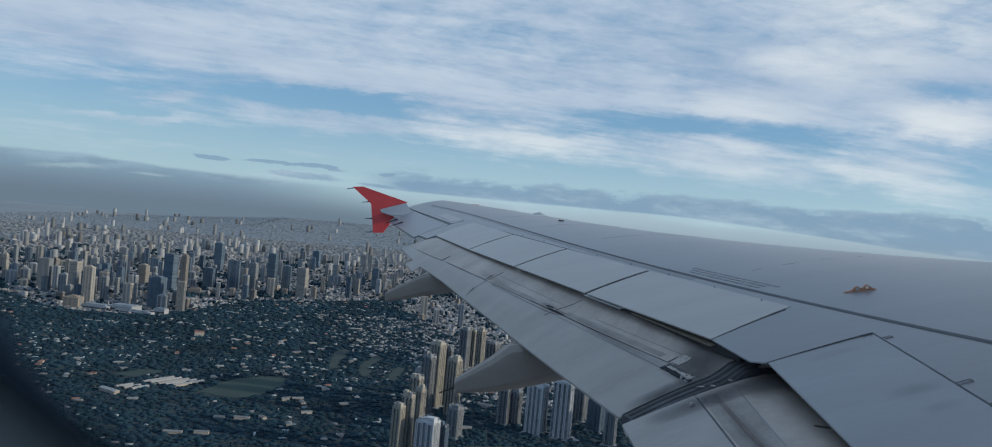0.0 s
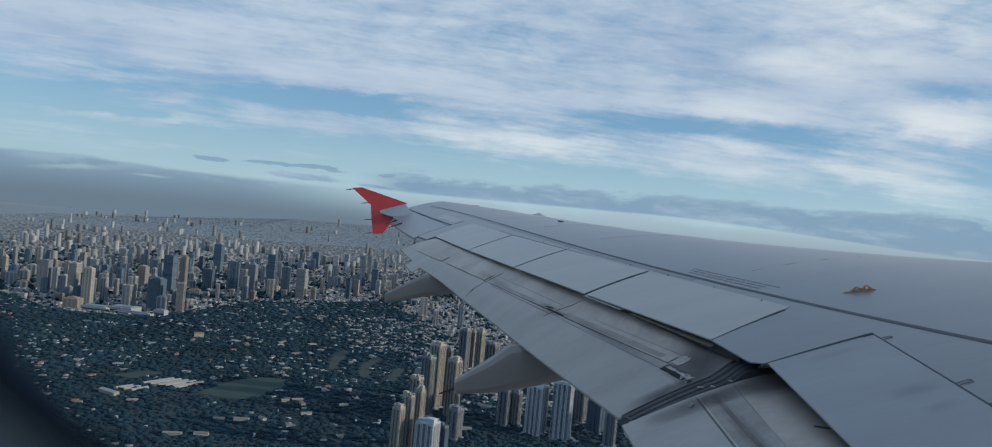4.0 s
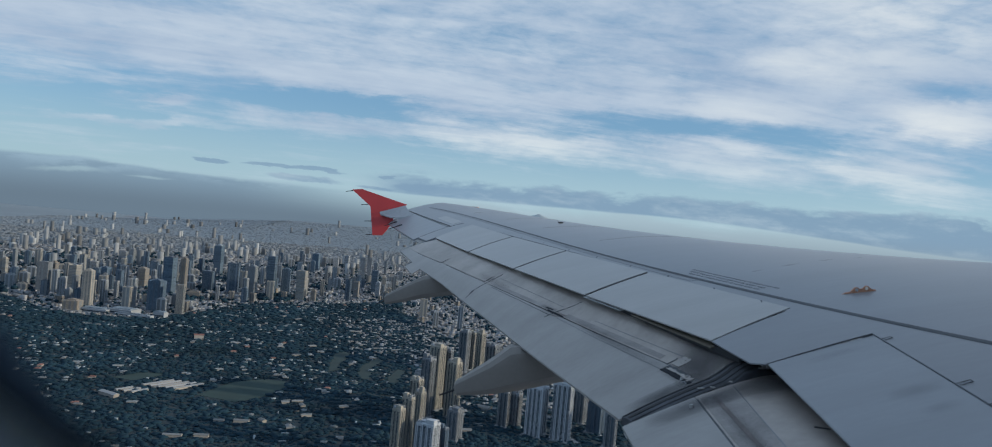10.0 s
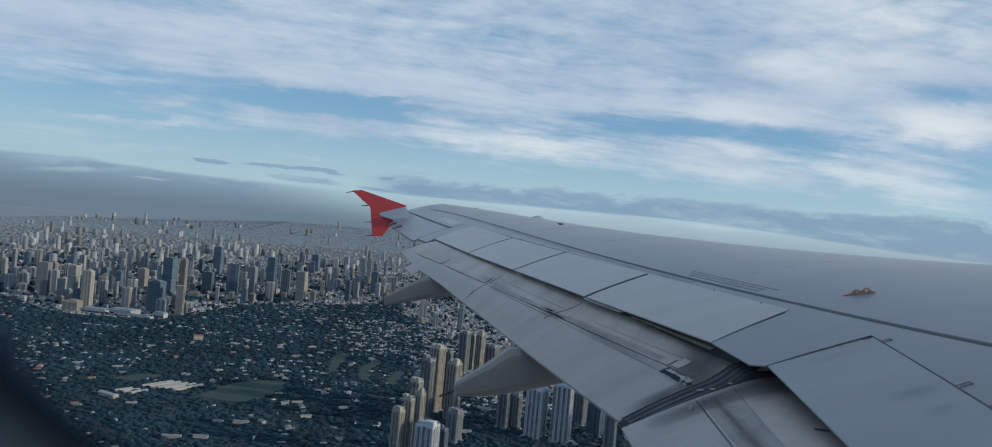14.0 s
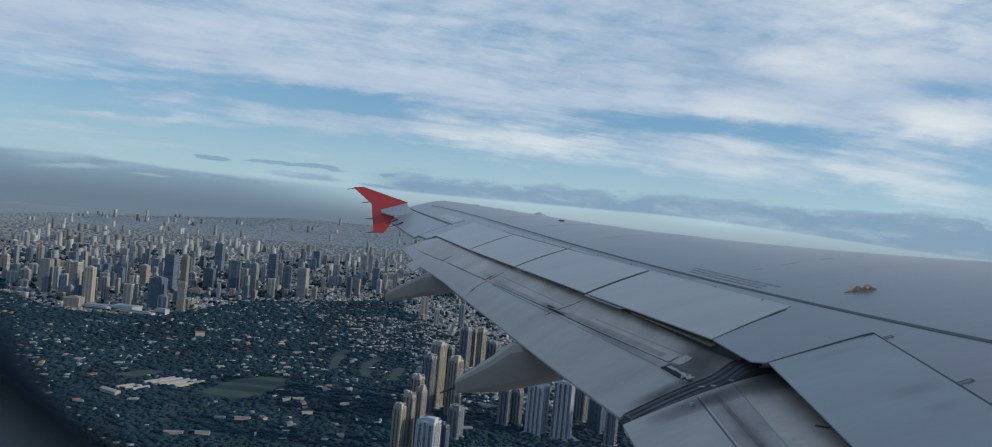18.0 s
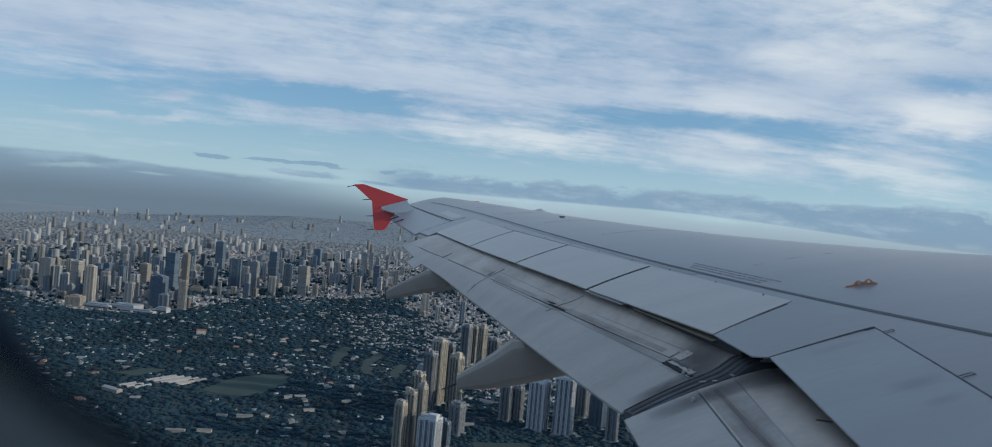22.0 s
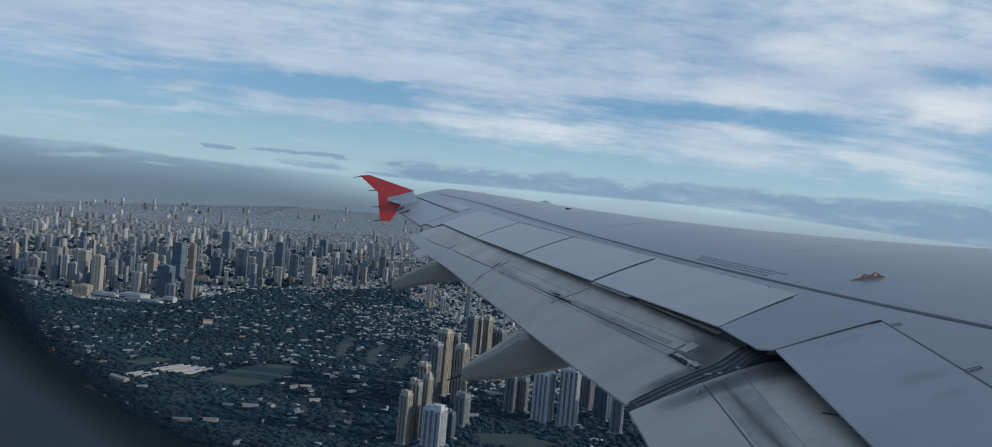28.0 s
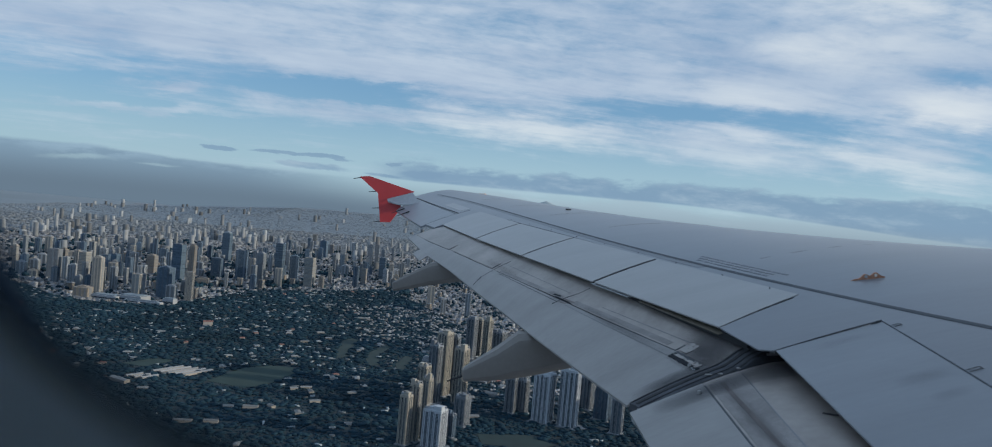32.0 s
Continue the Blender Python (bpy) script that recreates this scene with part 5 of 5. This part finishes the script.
# towers
def tower_kind(w, d, h, kind, crown, detail, label, style=0):
    """A high-rise: body, upright piers, glass bays between them, floor bands, a crown and plant rooms."""
    ob = thing("high_rise_tower", pose(0, 0, -200), label, "tower")
    wall, glass = CONCRETE[kind], (GLASS[1] if kind in (4, 5) else GLASS_FAR)
    glassy = kind in (4, 5)
    part("body", boxes_mesh("body", [(-w / 2, w / 2, -d / 2, d / 2, 0, h)], glass if glassy else wall), ob)
    bays = 2 if detail == 0 else 5
    depth = 0.25
    ribbon = detail and style == 1
    if ribbon:
        for z in np.arange(2.6, h - 1.2, 2.6):
            part("window_ribbon", boxes_mesh("ribbon", [(-w * 0.47, w * 0.47, -d / 2 - 0.15, d / 2 + 0.15, z, z + 1.2), (-w / 2 - 0.15, w / 2 + 0.15, -d * 0.47, d * 0.47, z, z + 1.2)], glass), ob)
    for axis, span, face in () if ribbon else ((0, w, d), (1, d, w)):
        if style == 2:
            bays = 3 if axis == 0 else 1
        step = span / bays
        for side in (-1, 1):
            for k in range(bays):
                c = -span / 2 + step * (k + 0.5)
                half = step * (0.30 if style != 2 else 0.22)
                lo, hi = side * face / 2, side * (face / 2 + depth)
                lo, hi = min(lo, hi), max(lo, hi)
                b = (c - half, c + half, lo, hi, 1.5, h - 0.8) if axis == 0 else (lo, hi, c - half, c + half, 1.5, h - 0.8)
                if glassy and k % 2 and detail:
                    continue
                part("pier" if glassy else "window_bay", boxes_mesh("bay", [b], wall if glassy else glass), ob)
    if detail and not ribbon:
        bands = [(-w / 2 - 0.32, w / 2 + 0.32, -d / 2 - 0.32, d / 2 + 0.32, z, z + 0.22) for z in np.arange(2.0, h - 1, 1.25 if not glassy else 2.5)]
        tagged(part("floor_banding", boxes_mesh("floor_banding", bands, wall), ob), kind="stuff")
    if crown == 0:
        part("crown", boxes_mesh("crown", [(-w * 0.32, w * 0.32, -d * 0.32, d * 0.32, h, h + 1.6), (-w * 0.15, w * 0.1, -d * 0.15, d * 0.2, h + 1.6, h + 2.6)], wall), ob)
    elif crown == 1:
        part("parapet", boxes_mesh("parapet", [(-w / 2 - 0.2, w / 2 + 0.2, -d / 2 - 0.2, -d / 2 + 0.4, h - 0.4, h + 0.9), (-w / 2 - 0.2, w / 2 + 0.2, d / 2 - 0.4, d / 2 + 0.2, h - 0.4, h + 0.9), (-w / 2 - 0.2, -w / 2 + 0.4, -d / 2, d / 2, h - 0.4, h + 0.9), (w / 2 - 0.4, w / 2 + 0.2, -d / 2, d / 2, h - 0.4, h + 0.9)], wall), ob)
        part("plant_room", boxes_mesh("plant_room", [(-w * 0.2, w * 0.2, -d * 0.2, d * 0.2, h, h + 1.2)], CONCRETE[1]), ob)
    else:
        part("spire_crown", boxes_mesh("spire_crown", [(-w * 0.36, w * 0.36, -d * 0.36, d * 0.36, h, h + 2.5), (-w * 0.2, w * 0.2, -d * 0.2, d * 0.2, h + 2.5, h + 5, 0.5)], wall), ob)
    if detail:
        part("podium", boxes_mesh("podium", [(-w * 0.62, w * 0.62, -d * 0.62, d * 0.62, 0, 3.2)], CONCRETE[1]), ob)
    return ob


def near_tower(w, d, h, kind, style, label):
    """A slender residential tower: a core, bay stacks that step out, glass strips, slab edges and an open roof frame."""
    ob = thing("high_rise_tower", pose(0, 0, -200), label, "tower")
    wall, glass = CREAM if kind == 0 else CONCRETE[kind], GLASS[1 if kind in (4, 5) else 0]
    core = part("core", boxes_mesh("core", [(-w * 0.46, w * 0.46, -d * 0.46, d * 0.46, 0, h)], wall), ob)
    bays = 5 if w < 12 else 7
    for axis, span, face in ((0, w, d), (1, d, w)):
        step = span * 0.92 / bays
        for side in (-1, 1):
            for k in range(bays):
                c = -span * 0.46 + step * (k + 0.5)
                out = (0.55, 0.18, 0.40)[(k + style) % 3]
                solid = (k + style) % 2 == 0
                half = step * (0.36 if solid else 0.52)
                top = h - (0.6 if solid else 2.2) + (0.9 if k == bays // 2 else 0)
                lo, hi = sorted((side * face * 0.455, side * (face * 0.46 + (out if solid else 0.10))))
                b = (c - half, c + half, lo, hi, 2.4, top) if axis == 0 else (lo, hi, c - half, c + half, 2.4, top)
                part("bay_column" if solid else "window_strip", boxes_mesh("bay", [b], wall if solid else glass), ob)
                if solid:
                    lo, hi = sorted((side * face * 0.455, side * (face * 0.46 + out + 0.05)))
                    q = half * 0.24
                    b = (c - q, c + q, lo, hi, 3.0, top - 0.8) if axis == 0 else (lo, hi, c - q, c + q, 3.0, top - 0.8)
                    part("window_strip", boxes_mesh("strip", [b], glass), ob)
    slabs = [(-w * 0.47, w * 0.47, -d * 0.47 - 0.35, d * 0.47 + 0.35, z, z + 0.14) for z in np.arange(3.4, h - 1.5, 1.1)]
    slabs += [(-w * 0.47 - 0.35, w * 0.47 + 0.35, -d * 0.47, d * 0.47, z, z + 0.14) for z in np.arange(3.4, h - 1.5, 1.1)]
    tagged(part("slab_edging", boxes_mesh("slab_edging", slabs, wall), ob), kind="stuff")
    frame_boxes = [(-w * 0.4, w * 0.4, y - 0.15, y + 0.15, h + 1.7, h + 2.1) for y in (-d * 0.36, d * 0.36)]
    frame_boxes += [(x - 0.15, x + 0.15, -d * 0.36, d * 0.36, h + 1.7, h + 2.1) for x in (-w * 0.4, w * 0.4)]
    frame_boxes += [(x - 0.25, x + 0.25, y - 0.25, y + 0.25, h, h + 1.7) for x in (-w * 0.4, w * 0.4) for y in (-d * 0.36, d * 0.36)]
    part("roof_frame", boxes_mesh("roof_frame", frame_boxes, CONCRETE[3]), ob, "pale open frame on the roof")
    part("plant_room", boxes_mesh("plant_room", [(-w * 0.25, w * 0.22, -d * 0.22, d * 0.25, h, h + 1.5), (-w * 0.1, w * 0.12, -d * 0.1, d * 0.12, h + 1.5, h + 2.6)], wall), ob)
    step_side = -1 if style % 2 else 1
    part("roof_step", boxes_mesh("roof_step", [(*sorted((step_side * w * 0.05, step_side * w * 0.44)), -d * 0.40, d * 0.05, h, h + 2.4 + style % 3)], wall), ob)
    part("roof_tank", boxes_mesh("roof_tank", [(*sorted((-step_side * w * 0.40, -step_side * w * 0.24)), -d * 0.38, -d * 0.18, h, h + 1.1)], CONCRETE[3]), ob)
    part("podium", boxes_mesh("podium", [(-w * 0.66, w * 0.66, -d * 0.66, d * 0.66, 0, 2.4), (-w * 0.6, w * 0.6, -d * 0.6, d * 0.6, 2.4, 2.9)], CONCRETE[1]), ob)
    return ob


LABELS = ["beige rendered residential tower with glass bays", "grey concrete high-rise with dark window bays", "tan rendered tower with window bays", "white rendered residential tower with balcony bays", "dark blue glass office tower", "pale blue glass office tower with tapered top", "bright white striped residential tower"]
# x, y, width, height, kind
DISTRICT_WEST = [
    (-955, 1471, 13.3, 35.0, 0), (-781, 1305, 33.4, 52.1, 1), (-778, 1331, 20.8, 50.8, 2), (-698, 1253, 24.2, 57.4, 0), (-637, 1184, 25.0, 59.3, 0), (-939, 1723, 13.3, 26.3, 3),
    (-724, 1270, 24.7, 32.4, 3), (-767, 1444, 22.1, 46.6, 3), (-730, 1414, 29.6, 39.6, 4), (-701, 1430, 21.5, 44.9, 3), (-880, 1783, 30.2, 40.9, 1), (-944, 2033, 18.9, 31.0, 3)]
DISTRICT_MIDDLE = [
    (-689, 1482, 27.6, 37.7, 2), (-720, 1599, 26.7, 40.7, 4), (-534, 1196, 37.6, 50.8, 4), (-584, 1216, 22.8, 34.1, 1), (-632, 1132, 39.4, 17.3, 2), (-610, 1418, 33.9, 69.8, 4),
    (-575, 1402, 17.9, 71.4, 2), (-490, 1189, 19.5, 48.4, 0), (-721, 1800, 16.4, 33.6, 3), (-568, 1507, 35.4, 40.9, 4), (-547, 1383, 32.7, 14.1, 2), (-515, 1399, 22.7, 11.9, 2)]
DISTRICT_EAST = [
    (-673, 1839, 33.1, 70.2, 5), (-521, 1512, 37.8, 60.3, 4), (-466, 1464, 25.9, 63.4, 1), (-445, 1518, 26.7, 81.2, 4), (-421, 1540, 29.7, 56.2, 4), (-374, 1484, 31.0, 60.5, 0),
    (-348, 1484, 15.4, 25.2, 2), (-669, 2701, 23.5, 32.1, 2), (-509, 2165, 33.8, 49.6, 4), (-519, 2319, 16.1, 29.5, 2), (-477, 2289, 27.6, 36.9, 3), (-446, 2302, 23.8, 43.0, 3)]
DISTRICT_FAR_EAST = [
    (-346, 2015, 20.7, 61.6, 1), (-328, 2014, 17.2, 63.3, 1), (-330, 2141, 18.3, 41.8, 3), (-269, 1745, 23.9, 51.9, 4), (-241, 1699, 17.4, 43.3, 0), (-288, 1618, 19.4, 35.7, 2),
    (-303, 1592, 11.0, 18.9, 1), (-253, 2015, 17.2, 22.2, 3), (-245, 1642, 16.8, 36.3, 3)]
NEAR_ROW = [
    (-63, 592, 9.5, 42.5, 0), (-57, 602, 10.5, 49.5, 0), (-49, 618, 9.0, 51.0, 0), (-59, 690, 11.5, 45.0, 0), (-63, 756, 10.5, 37.0, 3), (-52, 722, 13.8, 58.8, 1), (-46, 752, 15.0, 66.5, 0), (-36, 764, 11.0, 61.0, 1),
    (-27, 728, 15.0, 56.5, 0), (-38, 790, 9.0, 50.3, 3), (-39, 588, 20.5, 33.0, 6), (-27, 622, 8.0, 20.5, 4), (-20, 656, 13.6, 28.4, 1)]
NEAR_EAST = [
    (-25, 948, 13.5, 53.6, 1), (-16, 962, 9.5, 50.5, 0), (-6, 984, 14.3, 47.8, 0), (11, 1007, 22.1, 29.1, 1), (24, 712, 12.5, 36.5, 1), (36, 716, 11.0, 34.5, 1), (54, 689, 19.5, 47.8, 6), (77, 681, 20.5, 55.2, 6),
    (102, 751, 16.7, 35.1, 1), (114, 718, 17.2, 31.8, 4), (121, 675, 12.7, 34.5, 1)]
for rows, detail, group in ((DISTRICT_WEST, 0, "business district towers"), (DISTRICT_MIDDLE, 0, "business district towers"), (DISTRICT_EAST, 0, "business district towers"), (DISTRICT_FAR_EAST, 0, "business district towers"), (NEAR_ROW, 1, "towers by the golf course"), (NEAR_EAST, 1, "towers by the golf course")):
    for i, (x, y, w, h, kind) in enumerate(rows):
        side = w * (0.84 if detail else 0.57)
        deep = side * (0.8 if i % 3 else 1.0)
        ob = near_tower(side, deep, h, kind, i, LABELS[kind]) if detail else tower_kind(side, deep, h, kind, 2 if kind == 5 else i % 2, 1, LABELS[kind], (1, 2, 0, 1, 2)[i % 5])
        ob["group"] = group
        ob.matrix_basis = pose(x, y + side * 0.5, 0, 0, 0, ((-28, -22, -34) if detail else (-3, 3, -9))[i % 3])

# more towers scattered over the city behind, copied from a few kinds
SPARE = []
for i, (w, d, h, kind) in enumerate(((9, 7, 32, 3), (8, 8, 44, 0), (11, 8, 26, 2), (10, 10, 56, 4), (9, 7, 28, 1), (14, 8, 18, 3), (8, 6, 40, 1), (9, 8, 50, 3), (11, 10, 40, 4), (9, 9, 20, 2), (10, 8, 34, 4), (7, 7, 52, 1), (16, 7, 30, 3), (13, 9, 46, 0), (18, 8, 15, 0), (6, 6, 36, 3))):
    SPARE.append(tower_kind(w, d, h * 0.8, kind, i % 2, 0, LABELS[kind]))
    SPARE[-1]["group"] = "scattered city towers"
sx, sy = wedge(1300, 1300, 4900, -37, 6, 1.2)
density = np.array([noise.noise((a / 380, b / 380, 2.2)) for a, b in zip(sx, sy)]) + rng.uniform(-0.25, 0.25, len(sx))
order = np.argsort(-density)
# centre, spread across and in depth, and number of the far clusters of towers
FAR_CLUSTERS = [(-1290, 2130, 70, 110, 14), (-1300, 2350, 60, 120, 16), (-1020, 2180, 60, 90, 12), (-1010, 2480, 50, 120, 14), (-940, 2560, 50, 120, 14), (-800, 2500, 70, 120, 16), (-620, 2350, 60, 90, 12), (-440, 2150, 50, 90, 10), (-340, 2650, 90, 120, 12), (-180, 2450, 60, 90, 8)]
# a denser belt in and behind the business district
TAKEN = [(r[0], r[1] + 8) for r in DISTRICT_WEST + DISTRICT_MIDDLE + DISTRICT_EAST + DISTRICT_FAR_EAST]


def spare_tower(x, y):
    """A copy of one of the plain towers, unless another stands there already."""
    if any(abs(x - q[0]) < 14 and abs(y - q[1]) < 15 for q in TAKEN):
        return
    TAKEN.append((x, y))
    copy_thing(SPARE[int(rng.integers(len(SPARE)))], pose(x, y, 0, 0, 0, float(rng.choice([-3, 3, -9, 8]))))


belt_x, belt_y = rng.uniform(-1080, -220, 330), 1180 + 720 * rng.random(330) ** 1.5
for x, y in zip(belt_x, belt_y):
    if not in_forest(np.array([x]), np.array([y - 60]))[0]:
        spare_tower(x, y)
count, rest = 0, []
for j in order:
    x, y = sx[j], sy[j]
    if in_forest(np.array([x]), np.array([y - 40]))[0] or on_bay(np.array([x]), np.array([y]))[0] or count >= 230:
        continue
    if math.hypot(x, y) > 2500 or count > 60:
        if math.hypot(x, y) > 1900:
            rest.append((x, y))
    else:
        spare_tower(x, y)
    count += 1
for x, y, wide, deep, many in FAR_CLUSTERS:
    rest += [(float(rng.normal(x, wide)), float(rng.normal(y, deep))) for _ in range(many)]
rest = np.array([q for q in rest if not on_bay(np.array([q[0]]), np.array([q[1]]))[0] and q[1] < 4700])
n = len(rest)
tagged(new("distant_towers", box_field("distant_towers", rest[:, 0], rest[:, 1], rng.uniform(7, 16, n), rng.uniform(6, 12, n), rng.gamma(3.0, 5.0, n) + 8, rng.choice([-0.12, 0.1, -0.3, 0.3], n), TOWER_FAR, far_rise(rest[:, 0], rest[:, 1])[:, None])), "distant high-rise towers with haze in their colour", "towers", kind="stuff")

for k, ob in enumerate(SPARE):
    ob.matrix_basis = pose(-1000 + 62 * k, 2120 + 45 * (k % 4), 0, 0, 0, -3)

# a lone mountain that just clears the far haze
mound = []
for i in range(9):
    for j in range(28):
        a, r = 2 * math.pi * j / 28, i / 8
        bulge = 1 + 0.25 * noise.noise((math.cos(a) * 1.5, math.sin(a) * 1.5, 3.0))
        mound.append((272 + 620 * r * bulge * math.cos(a), 4790 + 150 * r * bulge * math.sin(a), 252 * (1 - min(1, max(0, r - 0.04) / 0.96)) ** 1.1 + 6 * noise.noise((i * 0.9, j * 0.7, 1.0)) * r))
tagged(new("mountain", mesh_of("mountain", mound, [(i * 28 + j, i * 28 + (j + 1) % 28, (i + 1) * 28 + (j + 1) % 28, (i + 1) * 28 + j) for i in range(8) for j in range(28)], MOUNTAIN, True)), "far mountain paled with haze blue in its colour", "mountain", kind="structure")
